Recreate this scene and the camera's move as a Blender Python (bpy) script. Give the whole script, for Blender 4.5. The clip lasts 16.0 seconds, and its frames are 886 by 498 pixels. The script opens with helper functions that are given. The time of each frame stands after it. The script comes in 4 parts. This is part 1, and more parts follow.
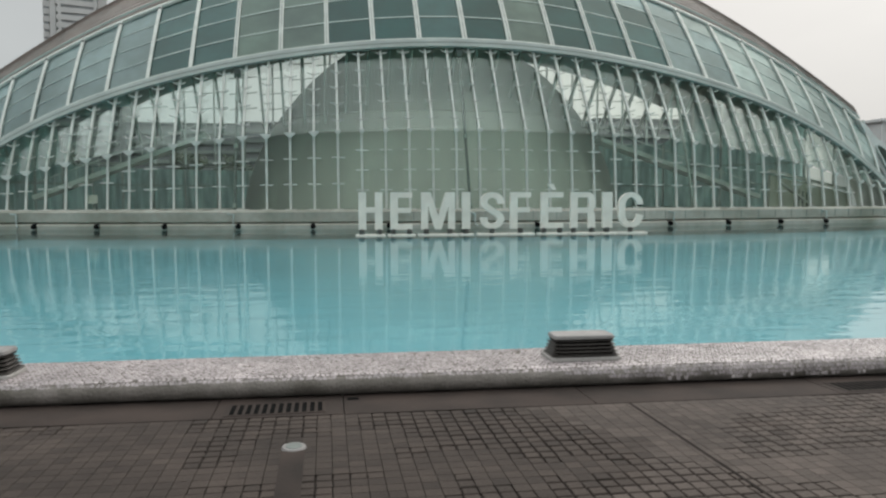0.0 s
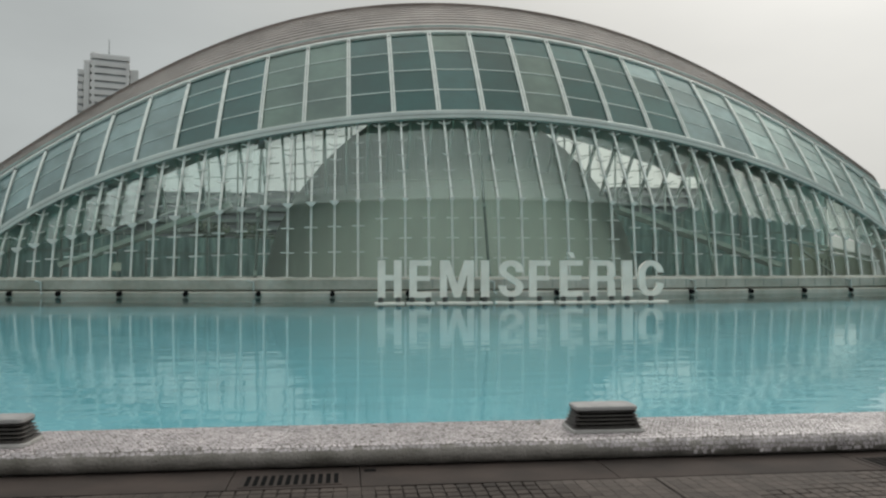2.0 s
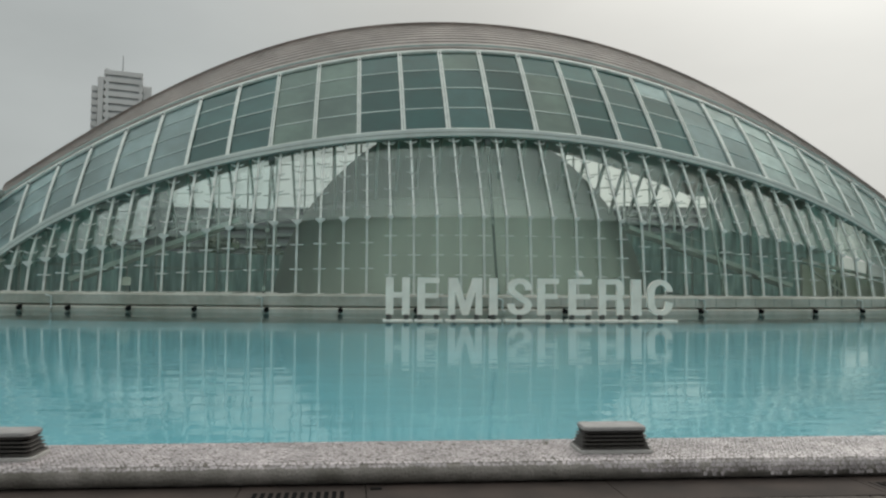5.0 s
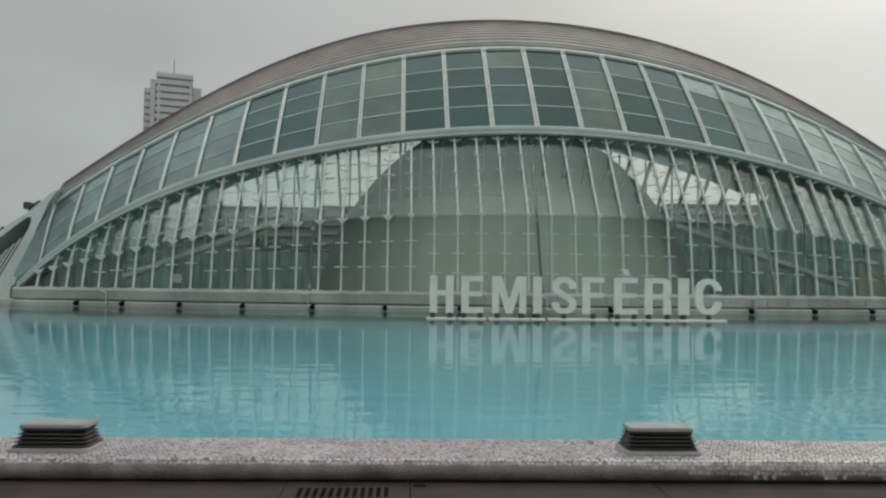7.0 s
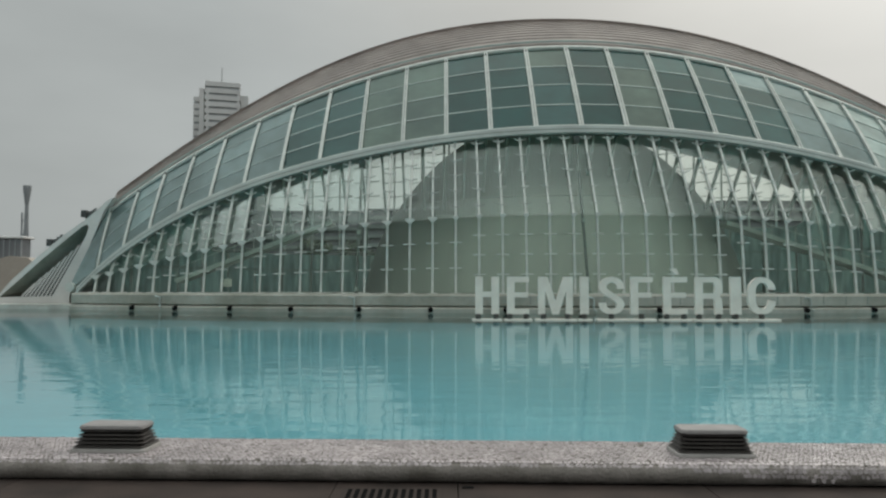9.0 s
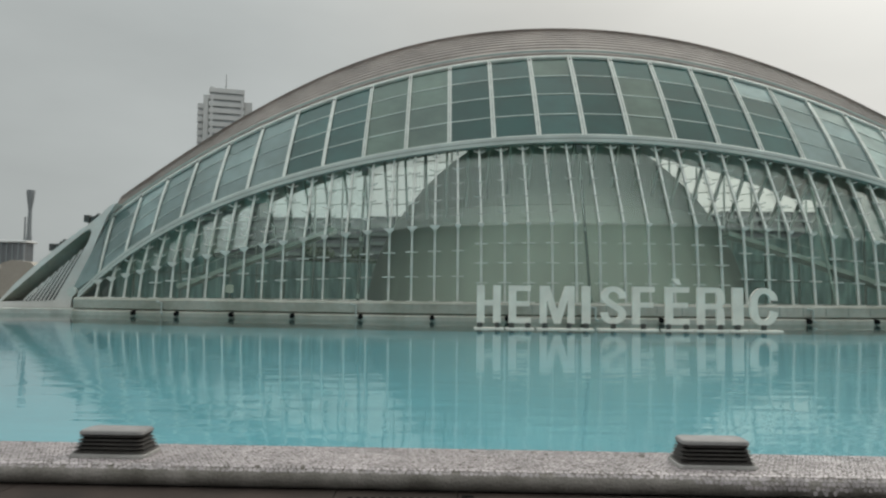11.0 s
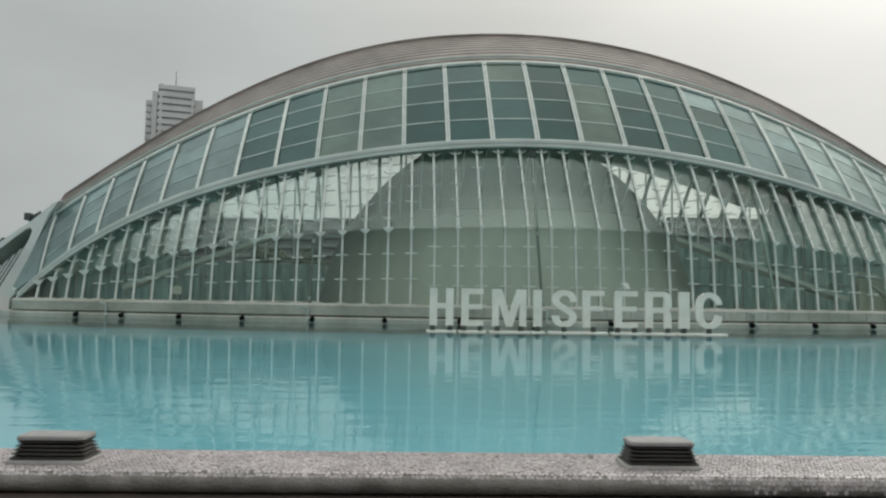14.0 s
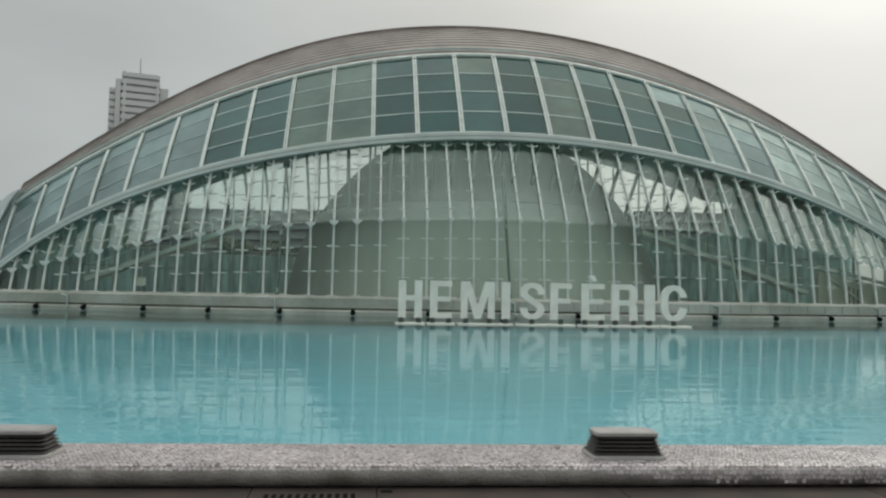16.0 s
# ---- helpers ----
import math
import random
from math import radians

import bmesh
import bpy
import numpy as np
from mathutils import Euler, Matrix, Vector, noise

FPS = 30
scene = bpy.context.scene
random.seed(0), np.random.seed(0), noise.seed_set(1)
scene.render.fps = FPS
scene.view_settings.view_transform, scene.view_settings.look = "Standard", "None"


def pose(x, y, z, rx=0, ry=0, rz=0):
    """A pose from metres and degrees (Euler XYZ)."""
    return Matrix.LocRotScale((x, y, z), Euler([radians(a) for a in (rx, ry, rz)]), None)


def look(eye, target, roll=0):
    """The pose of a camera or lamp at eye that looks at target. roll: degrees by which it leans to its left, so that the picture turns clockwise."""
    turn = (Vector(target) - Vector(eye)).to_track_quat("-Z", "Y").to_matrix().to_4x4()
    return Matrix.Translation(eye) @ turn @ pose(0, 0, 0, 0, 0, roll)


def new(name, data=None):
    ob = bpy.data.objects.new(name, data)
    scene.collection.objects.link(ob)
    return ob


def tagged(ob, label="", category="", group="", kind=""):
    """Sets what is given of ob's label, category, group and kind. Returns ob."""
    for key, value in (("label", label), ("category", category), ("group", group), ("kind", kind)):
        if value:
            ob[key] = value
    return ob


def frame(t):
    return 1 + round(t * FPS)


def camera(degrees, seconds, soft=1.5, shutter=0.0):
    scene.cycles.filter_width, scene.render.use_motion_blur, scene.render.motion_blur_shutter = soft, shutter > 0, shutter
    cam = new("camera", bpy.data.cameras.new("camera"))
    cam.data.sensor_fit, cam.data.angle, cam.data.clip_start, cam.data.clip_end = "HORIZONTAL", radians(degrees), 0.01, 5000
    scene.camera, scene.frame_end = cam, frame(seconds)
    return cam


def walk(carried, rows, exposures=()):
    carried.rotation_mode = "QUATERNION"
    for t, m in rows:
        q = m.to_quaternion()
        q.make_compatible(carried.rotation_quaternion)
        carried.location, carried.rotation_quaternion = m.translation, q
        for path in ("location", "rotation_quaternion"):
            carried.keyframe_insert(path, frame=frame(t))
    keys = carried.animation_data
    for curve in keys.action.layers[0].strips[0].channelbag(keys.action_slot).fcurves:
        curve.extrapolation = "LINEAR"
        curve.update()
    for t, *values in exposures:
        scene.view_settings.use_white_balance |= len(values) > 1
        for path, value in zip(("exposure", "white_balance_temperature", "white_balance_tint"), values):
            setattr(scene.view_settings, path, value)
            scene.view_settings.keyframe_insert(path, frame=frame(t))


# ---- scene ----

cam = camera(63.0, 16.0, soft=2.35)
EYE = 1.6
# seconds and the turn of the camera, which stands on one spot
ROWS = [
    (0.0, 86.25, 0.17, -9.21), (0.5, 87.20, 0.34, -8.55), (1.0, 88.86, 0.18, -7.95), (1.5, 90.26, 0.00, -7.77),
    (2.0, 91.64, 0.08, -7.71), (2.5, 92.61, 0.16, -7.66), (3.0, 92.91, -0.06, -7.79), (5.5, 93.03, -0.70, -6.49),
    (6.0, 92.85, -0.74, -5.43), (6.5, 92.85, -0.75, -4.48), (7.0, 92.84, -0.68, -3.59), (7.5, 92.84, -0.52, -2.90),
    (8.0, 92.96, -0.26, -2.07), (8.5, 92.94, -0.12, -1.11), (9.0, 92.94, -0.07, 0.00), (9.2, 92.95, -0.09, 0.435),
    (10.25, 93.28, -0.38, 0.95), (11.3, 93.62, -0.70, -0.46), (11.5, 93.58, -0.75, -0.85),
    (12.0, 93.45, -0.90, -1.60), (12.5, 93.47, -0.88, -2.24), (13.0, 93.56, -0.94, -2.82), (13.5, 93.74, -0.95, -3.15),
    (14.0, 93.84, -0.91, -3.59), (14.5, 93.71, -0.94, -4.19), (15.0, 93.35, -0.97, -4.94), (15.5, 93.26, -0.99, -5.64),
    (16.0, 93.27, -1.04, -6.06),
]
walk(cam, [(t, pose(0, 0, EYE, rx, ry, rz)) for t, rx, ry, rz in ROWS], exposures=[(0.0, 0.28, 6500, 9), (1.0, 0.22, 6500, 9), (1.5, 0.14, 6500, 8), (3.0, 0.08, 6500, 6), (5.5, 0.03, 6500, 6), (7.0, -0.03, 6500, 6),
      (9.0, -0.03, 6500, 6), (11.5, 0.10, 6500, 6), (12.5, 0.13, 6500, 6), (16.0, 0.12, 6500, 6)])

# ---- world and sun: overcast, the bright side to the right ----
SUN_AZ, SUN_EL = 42.0, 40.0
world = bpy.data.worlds.new("world")
scene.world = world
world.use_nodes = True
wn, wl = world.node_tree.nodes, world.node_tree.links
wn.clear()
sky = wn.new("ShaderNodeTexSky")
sky.sky_type, sky.sun_disc = "NISHITA", False
sky.sun_elevation, sky.sun_rotation = radians(SUN_EL), radians(SUN_AZ)
sky.dust_density, sky.air_density, sky.ozone_density = 6.0, 1.0, 1.0
hsv = wn.new("ShaderNodeHueSaturation")
hsv.inputs["Saturation"].default_value = 0.12
cover = wn.new("ShaderNodeMix")
cover.data_type = "RGBA"
cover.inputs[0].default_value = 0.80
coords, split, zenith = wn.new("ShaderNodeTexCoord"), wn.new("ShaderNodeSeparateXYZ"), wn.new("ShaderNodeMapRange")
stretch, cloud, soft, veil = wn.new("ShaderNodeMapping"), wn.new("ShaderNodeTexNoise"), wn.new("ShaderNodeMapRange"), wn.new("ShaderNodeMath")
stretch.inputs["Scale"].default_value = (1.0, 1.0, 2.6)
cloud.inputs["Scale"].default_value, cloud.inputs["Detail"].default_value = 2.2, 5.0
soft.inputs["To Min"].default_value, soft.inputs["To Max"].default_value = 0.72, 1.26
# an overcast sky is several times brighter overhead than near the horizon
zenith.interpolation_type = "SMOOTHSTEP"
zenith.inputs["From Min"].default_value, zenith.inputs["From Max"].default_value = 0.3, 0.95
zenith.inputs["To Min"].default_value, zenith.inputs["To Max"].default_value = 4.6, 21.0
veil.operation = "MULTIPLY"
wl.new(coords.outputs["Generated"], stretch.inputs["Vector"])
wl.new(stretch.outputs["Vector"], cloud.inputs["Vector"])
wl.new(coords.outputs["Generated"], split.inputs["Vector"])
wl.new(split.outputs["Z"], zenith.inputs["Value"])
wl.new(cloud.outputs["Fac"], soft.inputs["Value"])
wl.new(zenith.outputs["Result"], veil.inputs[0])
wl.new(soft.outputs["Result"], veil.inputs[1])
tint = wn.new("ShaderNodeVectorMath")
tint.operation = "SCALE"
tint.inputs[0].default_value = (0.96, 1.0, 1.0)
# the veil of cloud glows warm round the hidden sun
towards, near_sun, warm = wn.new("ShaderNodeVectorMath"), wn.new("ShaderNodeMapRange"), wn.new("ShaderNodeMix")
towards.operation, near_sun.interpolation_type, warm.data_type = "DOT_PRODUCT", "SMOOTHSTEP", "RGBA"
towards.inputs[1].default_value = (math.sin(radians(SUN_AZ)) * math.cos(radians(SUN_EL)), math.cos(radians(SUN_AZ)) * math.cos(radians(SUN_EL)), math.sin(radians(SUN_EL)))
near_sun.inputs["From Min"].default_value, near_sun.inputs["From Max"].default_value = 0.55, 0.98
warm.inputs[6].default_value, warm.inputs[7].default_value = (0.955, 1.0, 1.005, 1), (1.06, 1.0, 0.93, 1)
wl.new(coords.outputs["Generated"], towards.inputs[0])
wl.new(towards.outputs["Value"], near_sun.inputs["Value"])
wl.new(near_sun.outputs["Result"], warm.inputs[0])
wl.new(warm.outputs[2], tint.inputs[0])
wl.new(veil.outputs[0], tint.inputs["Scale"])
wl.new(sky.outputs["Color"], hsv.inputs["Color"])
wl.new(hsv.outputs["Color"], cover.inputs[6])
wl.new(tint.outputs["Vector"], cover.inputs[7])
back = wn.new("ShaderNodeBackground")
back.inputs["Strength"].default_value = 0.1
wout = wn.new("ShaderNodeOutputWorld")
wl.new(cover.outputs[2], back.inputs["Color"])
wl.new(back.outputs["Background"], wout.inputs["Surface"])
sun = new("sun", bpy.data.lights.new("sun", "SUN"))
sun.data.energy, sun.data.angle, sun.data.color = 0.9, radians(30), (1.0, 0.96, 0.9)
az, el = radians(SUN_AZ), radians(SUN_EL)
sun.matrix_world = look((0, 0, 60), (-50 * math.sin(az) * math.cos(el), -50 * math.cos(az) * math.cos(el), 60 - 50 * math.sin(el)))


# ---- materials ----
def material(name, colour, rough=0.6, metal=0.0, vary=0.2, scale=3.0, fine=40.0, bump=0.15, stain=None, piece=0.0, spec=0.5):
    """A surface with grain, broad blotches and relief; stain: a second colour in patches; piece: how much each object differs."""
    m = bpy.data.materials.new(name)
    m.use_nodes = True
    n, l = m.node_tree.nodes, m.node_tree.links
    p = n["Principled BSDF"]
    p.inputs["Roughness"].default_value, p.inputs["Metallic"].default_value = rough, metal
    p.inputs["Specular IOR Level"].default_value = spec
    tc = n.new("ShaderNodeTexCoord")
    big, small = n.new("ShaderNodeTexNoise"), n.new("ShaderNodeTexNoise")
    for tex, sc in ((big, scale), (small, fine)):
        tex.inputs["Scale"].default_value, tex.inputs["Detail"].default_value = sc, 6.0
        l.new(tc.outputs["Object"], tex.inputs["Vector"])
    mix = n.new("ShaderNodeMix")
    mix.data_type = "RGBA"
    dark = stain or tuple(c * (1 - vary) for c in colour)
    light = tuple(min(1, c * (1 + vary * 0.5)) for c in colour)
    mix.inputs[6].default_value, mix.inputs[7].default_value = (*dark, 1), (*light, 1)
    rng = n.new("ShaderNodeMapRange")
    rng.inputs["From Min"].default_value, rng.inputs["From Max"].default_value = 0.3, 0.65
    l.new(big.outputs["Fac"], rng.inputs["Value"])
    l.new(rng.outputs["Result"], mix.inputs[0])
    grain = n.new("ShaderNodeMix")
    grain.data_type, grain.blend_type = "RGBA", "MULTIPLY"
    grain.inputs[0].default_value = vary
    l.new(mix.outputs[2], grain.inputs[6])
    l.new(small.outputs["Fac"], grain.inputs[7])
    last = grain.outputs[2]
    if piece:
        info, val, geo, both, wrap = (n.new("ShaderNode" + k) for k in ("ObjectInfo", "MapRange", "NewGeometry", "Math", "Math"))
        wrap.operation = "FRACT"
        l.new(info.outputs["Random"], both.inputs[0])
        l.new(geo.outputs["Random Per Island"], both.inputs[1])
        l.new(both.outputs[0], wrap.inputs[0])
        val.inputs["To Min"].default_value, val.inputs["To Max"].default_value = 1 - piece, 1 + piece
        l.new(wrap.outputs[0], val.inputs["Value"])
        sc = n.new("ShaderNodeVectorMath")
        sc.operation = "SCALE"
        l.new(last, sc.inputs[0])
        l.new(val.outputs["Result"], sc.inputs["Scale"])
        last = sc.outputs["Vector"]
    l.new(last, p.inputs["Base Color"])
    b = n.new("ShaderNodeBump")
    b.inputs["Strength"].default_value, b.inputs["Distance"].default_value = bump, 0.02
    l.new(small.outputs["Fac"], b.inputs["Height"])
    l.new(b.outputs["Normal"], p.inputs["Normal"])
    return m


def mirror_share(n, l, straight, normal=None, most=1.0):
    """How much a clear surface mirrors: straight on that share, rising to most at grazing angles, alike from both sides."""
    lw, p5, ma = n.new("ShaderNodeLayerWeight"), n.new("ShaderNodeMath"), n.new("ShaderNodeMath")
    lw.inputs["Blend"].default_value = 0.5
    p5.operation, ma.operation = "POWER", "MULTIPLY_ADD"
    p5.inputs[1].default_value = 5.0
    ma.inputs[1].default_value, ma.inputs[2].default_value = most - straight, straight
    if normal:
        l.new(normal, lw.inputs["Normal"])
    l.new(lw.outputs["Facing"], p5.inputs[0])
    l.new(p5.outputs[0], ma.inputs[0])
    return ma.outputs[0]


def sheet_glass(name, tint_colour, straight=0.06, wave=0.0, scale=0.4):
    """A clear pane: what is behind it, tinted, under a mirror image that grows towards grazing angles."""
    m = bpy.data.materials.new(name)
    m.use_nodes = True
    n, l = m.node_tree.nodes, m.node_tree.links
    n.remove(n["Principled BSDF"])
    clear, gloss, mix = (n.new("ShaderNode" + k) for k in ("BsdfTransparent", "BsdfGlossy", "MixShader"))
    clear.inputs["Color"].default_value = (*tint_colour, 1)
    gloss.inputs["Roughness"].default_value = 0.02
    gloss.inputs["Color"].default_value = (0.93, 1.0, 0.97, 1)
    l.new(mirror_share(n, l, straight), mix.inputs["Fac"])
    l.new(clear.outputs["BSDF"], mix.inputs[1])
    l.new(gloss.outputs["BSDF"], mix.inputs[2])
    if wave:
        tc, tex, b = n.new("ShaderNodeTexCoord"), n.new("ShaderNodeTexNoise"), n.new("ShaderNodeBump")
        tex.inputs["Scale"].default_value = scale
        b.inputs["Strength"].default_value, b.inputs["Distance"].default_value = wave, 0.05
        l.new(tc.outputs["Object"], tex.inputs["Vector"])
        l.new(tex.outputs["Fac"], b.inputs["Height"])
        l.new(b.outputs["Normal"], gloss.inputs["Normal"])
    l.new(mix.outputs["Shader"], n["Material Output"].inputs["Surface"])
    return m


def water_material():
    m = bpy.data.materials.new("pool_water")
    m.use_nodes = True
    n, l = m.node_tree.nodes, m.node_tree.links
    n.remove(n["Principled BSDF"])
    clear, gloss, mix = (n.new("ShaderNode" + k) for k in ("BsdfTransparent", "BsdfGlossy", "MixShader"))
    clear.inputs["Color"].default_value = (0.82, 0.97, 0.98, 1)
    gloss.inputs["Roughness"].default_value = 0.01
    tc = n.new("ShaderNodeTexCoord")
    heights = []
    for sx, sy, depth in ((0.7, 2.0, 1.0), (2.6, 8.0, 0.10)):
        mp, tex, mul = n.new("ShaderNodeMapping"), n.new("ShaderNodeTexNoise"), n.new("ShaderNodeMath")
        mp.inputs["Scale"].default_value = (sx, sy, 1)
        tex.inputs["Detail"].default_value, tex.inputs["Scale"].default_value = 2.0, 1.0
        mul.operation = "MULTIPLY"
        mul.inputs[1].default_value = depth
        l.new(tc.outputs["Object"], mp.inputs["Vector"])
        l.new(mp.outputs["Vector"], tex.inputs["Vector"])
        l.new(tex.outputs["Fac"], mul.inputs[0])
        heights.append(mul)
    add = n.new("ShaderNodeMath")
    l.new(heights[0].outputs[0], add.inputs[0])
    l.new(heights[1].outputs[0], add.inputs[1])
    # the breeze ruffles the water on the kerb's side; in the lee of the hall it lies calmer
    place, breeze, swell = n.new("ShaderNodeSeparateXYZ"), n.new("ShaderNodeMapRange"), n.new("ShaderNodeMath")
    breeze.interpolation_type, swell.operation = "SMOOTHSTEP", "MULTIPLY"
    breeze.inputs["From Min"].default_value, breeze.inputs["From Max"].default_value = 11.0, 17.0
    breeze.inputs["To Min"].default_value, breeze.inputs["To Max"].default_value = 1.25, 0.8
    l.new(tc.outputs["Object"], place.inputs["Vector"])
    l.new(place.outputs["Y"], breeze.inputs["Value"])
    l.new(add.outputs[0], swell.inputs[0])
    l.new(breeze.outputs["Result"], swell.inputs[1])
    b = n.new("ShaderNodeBump")
    b.inputs["Strength"].default_value, b.inputs["Distance"].default_value = 0.5, 0.016
    l.new(swell.outputs[0], b.inputs["Height"])
    l.new(b.outputs["Normal"], gloss.inputs["Normal"])
    l.new(mirror_share(n, l, 0.02, b.outputs["Normal"], 0.95), mix.inputs["Fac"])
    l.new(clear.outputs["BSDF"], mix.inputs[1])
    l.new(gloss.outputs["BSDF"], mix.inputs[2])
    l.new(mix.outputs["Shader"], n["Material Output"].inputs["Surface"])
    return m


WATER = water_material()
POOL = material("pool_paint", (0.128, 0.302, 0.345), 0.7, vary=0.12, scale=0.25, fine=4, bump=0.05)
SETT = material("grey_stone_sett", (0.047, 0.0365, 0.031), 0.8, spec=0.2, vary=0.42, scale=1.2, fine=60, bump=0.4, piece=0.22)
# lit copy of the sett: the brighter right side is put into the colour
LITSETT = material("dusty_stone_sett", (0.067, 0.054, 0.047), 0.8, spec=0.2, vary=0.35, scale=1.2, fine=60, bump=0.4, piece=0.2)
PAVING = material("far_paving", (0.040, 0.030, 0.026), 0.85, spec=0.2, vary=0.35, scale=0.8, fine=9, bump=0.4)
JOINT = material("paving_joint", (0.019, 0.0155, 0.0135), 0.95, spec=0.1, vary=0.3, scale=3, fine=50)
GUTTER = material("gutter_stone", (0.036, 0.026, 0.022), 0.85, spec=0.2, vary=0.3, scale=2, fine=50, stain=(0.019, 0.0145, 0.0125))
GROUT = material("mosaic_grout", (0.125, 0.108, 0.098), 0.9, vary=0.45, scale=3.5, fine=45, bump=0.6, stain=(0.095, 0.085, 0.07))
KERBFRONT = material("kerb_render", (0.27, 0.245, 0.225), 0.9, vary=0.4, scale=3.0, fine=40, bump=0.5, stain=(0.15, 0.135, 0.115))
CHIP = material("mosaic_chip", (0.385, 0.342, 0.345), 0.45, vary=0.3, scale=3, fine=30, piece=0.22)
CONCRETE = material("white_concrete", (0.46, 0.46, 0.425), 0.7, vary=0.22, scale=0.5, fine=8, bump=0.1, stain=(0.30, 0.30, 0.265))
WORN_OR_SHADED = material("weathered_or_shaded_concrete", (0.35, 0.35, 0.31), 0.75, vary=0.35, scale=0.28, fine=3.5, bump=0.15, stain=(0.19, 0.20, 0.16))
STAIRWALL = material("cream_wall", (0.60, 0.58, 0.48), 0.8, vary=0.15, scale=0.5, fine=6)
STEEL = material("white_painted_steel", (0.48, 0.51, 0.475), 0.45, vary=0.15, scale=1.5, fine=20, bump=0.05)
DARKSTEEL = material("dark_grey_steel", (0.05, 0.06, 0.06), 0.5, vary=0.25, scale=2, fine=20)
BEAMGREY = material("grey_green_beam", (0.33, 0.37, 0.345), 0.5, vary=0.15, scale=0.6, fine=10, bump=0.05)
ROOF = material("ribbed_roof", (0.36, 0.315, 0.29), 0.65, vary=0.25, scale=0.4, fine=6, bump=0.1)
GLASS = sheet_glass("facade_glass", (0.85, 0.90, 0.87), 0.037)
RAKED = sheet_glass("raked_facade_glass", (0.865, 0.905, 0.875), 0.034, 0.25, 0.5)
SHINGLE = sheet_glass("coated_facade_glass", (0.83, 0.89, 0.86), 0.04, 0.3, 0.5)
COATED = sheet_glass("mirror_coated_glass", (0.80, 0.86, 0.83), 0.15, 0.3, 0.5)
FOOT = material("dull_steel_foot", (0.045, 0.05, 0.047), 0.7, vary=0.2, scale=4, fine=30)
DOME = material("dome_shell", (0.46, 0.465, 0.42), 0.7, vary=0.12, scale=0.3, fine=5, bump=0.05)
for tex in [q for q in DOME.node_tree.nodes if q.type == "TEX_NOISE"]:      # upright streaks: the posts' shadows on the shell, put into its colour
    fall = DOME.node_tree.nodes.new("ShaderNodeMapping")
    fall.inputs["Scale"].default_value = (2.2, 2.2, 0.12)
    DOME.node_tree.links.new(tex.inputs["Vector"].links[0].from_socket, fall.inputs["Vector"])
    DOME.node_tree.links.new(fall.outputs["Vector"], tex.inputs["Vector"])
INNER = material("interior_grey", (0.55, 0.56, 0.52), 0.8, vary=0.25, scale=0.4, fine=5)
LETTER = material("letter_paint", (0.64, 0.62, 0.56), 0.5, vary=0.12, scale=1.5, fine=15, bump=0.05)
BLACK = material("black_rubber", (0.010, 0.010, 0.010), 0.9, spec=0.0)
FINWHITE = material("fin_paint", (0.56, 0.555, 0.53), 0.6, vary=0.15, scale=0.4, fine=6, bump=0.08)
TOWER = material("tower_render", (0.62, 0.62, 0.61), 0.8, vary=0.12, scale=0.05, fine=1)
FARGLASS = material("far_windows", (0.17, 0.18, 0.19), 0.3, vary=0.3, scale=0.1, fine=1)
DARKPIPE = material("weathered_grey_pipe", (0.12, 0.14, 0.13), 0.5, vary=0.25, scale=2, fine=20)
# the haze of distance is put into the colour of this far steel
HAZE = material("haze_paled_steel", (0.26, 0.28, 0.29), 0.7, vary=0.1, scale=0.2, fine=2)
FARWALL = material("rear_glazing", (0.50, 0.60, 0.575), 0.5, vary=0.5, scale=0.35, fine=2.2, stain=(0.25, 0.31, 0.31))
nt = FARWALL.node_tree                       # frosted panes let the daylight behind them through
thin, blend = nt.nodes.new("ShaderNodeBsdfTranslucent"), nt.nodes.new("ShaderNodeMixShader")
blend.inputs["Fac"].default_value = 0.7
nt.links.new(nt.nodes["Principled BSDF"].inputs["Base Color"].links[0].from_socket, thin.inputs["Color"])
nt.links.new(nt.nodes["Principled BSDF"].outputs["BSDF"], blend.inputs[1])
nt.links.new(thin.outputs["BSDF"], blend.inputs[2])
nt.links.new(blend.outputs["Shader"], nt.nodes["Material Output"].inputs["Surface"])
PALEBAR = material("pale_green_bar", (0.36, 0.43, 0.40), 0.5, vary=0.2, scale=1.0, fine=15, bump=0.05)
BALCONY = material("grey_balcony", (0.22, 0.26, 0.245), 0.8, vary=0.2, scale=0.1, fine=1.5)
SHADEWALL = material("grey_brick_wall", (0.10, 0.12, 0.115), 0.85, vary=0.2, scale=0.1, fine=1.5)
BARK = material("tree_bark", (0.10, 0.085, 0.065), 0.9, vary=0.3, scale=3, fine=20)
LEAF = material("dark_leaves", (0.055, 0.085, 0.04), 0.6, vary=0.4, scale=0.8, fine=6, bump=0.0, piece=0.3)
for tex in [q for q in nt.nodes if q.type == "TEX_NOISE"]:                  # upright folds
    fall = nt.nodes.new("ShaderNodeMapping")
    fall.inputs["Scale"].default_value = (4.5, 4.5, 0.6)
    nt.links.new(tex.inputs["Vector"].links[0].from_socket, fall.inputs["Vector"])
    nt.links.new(fall.outputs["Vector"], tex.inputs["Vector"])
SEAL = material("grey_seal", (0.15, 0.18, 0.165), 0.6, vary=0.25, scale=1, fine=12)
VENTBASE = material("vent_base", (0.30, 0.285, 0.27), 0.6, vary=0.25, scale=6, fine=80)
# far windows paled: the haze before them is put into their colour
TOWERGLASS = material("haze_paled_windows", (0.38, 0.40, 0.41), 0.5, vary=0.3, scale=0.1, fine=1)
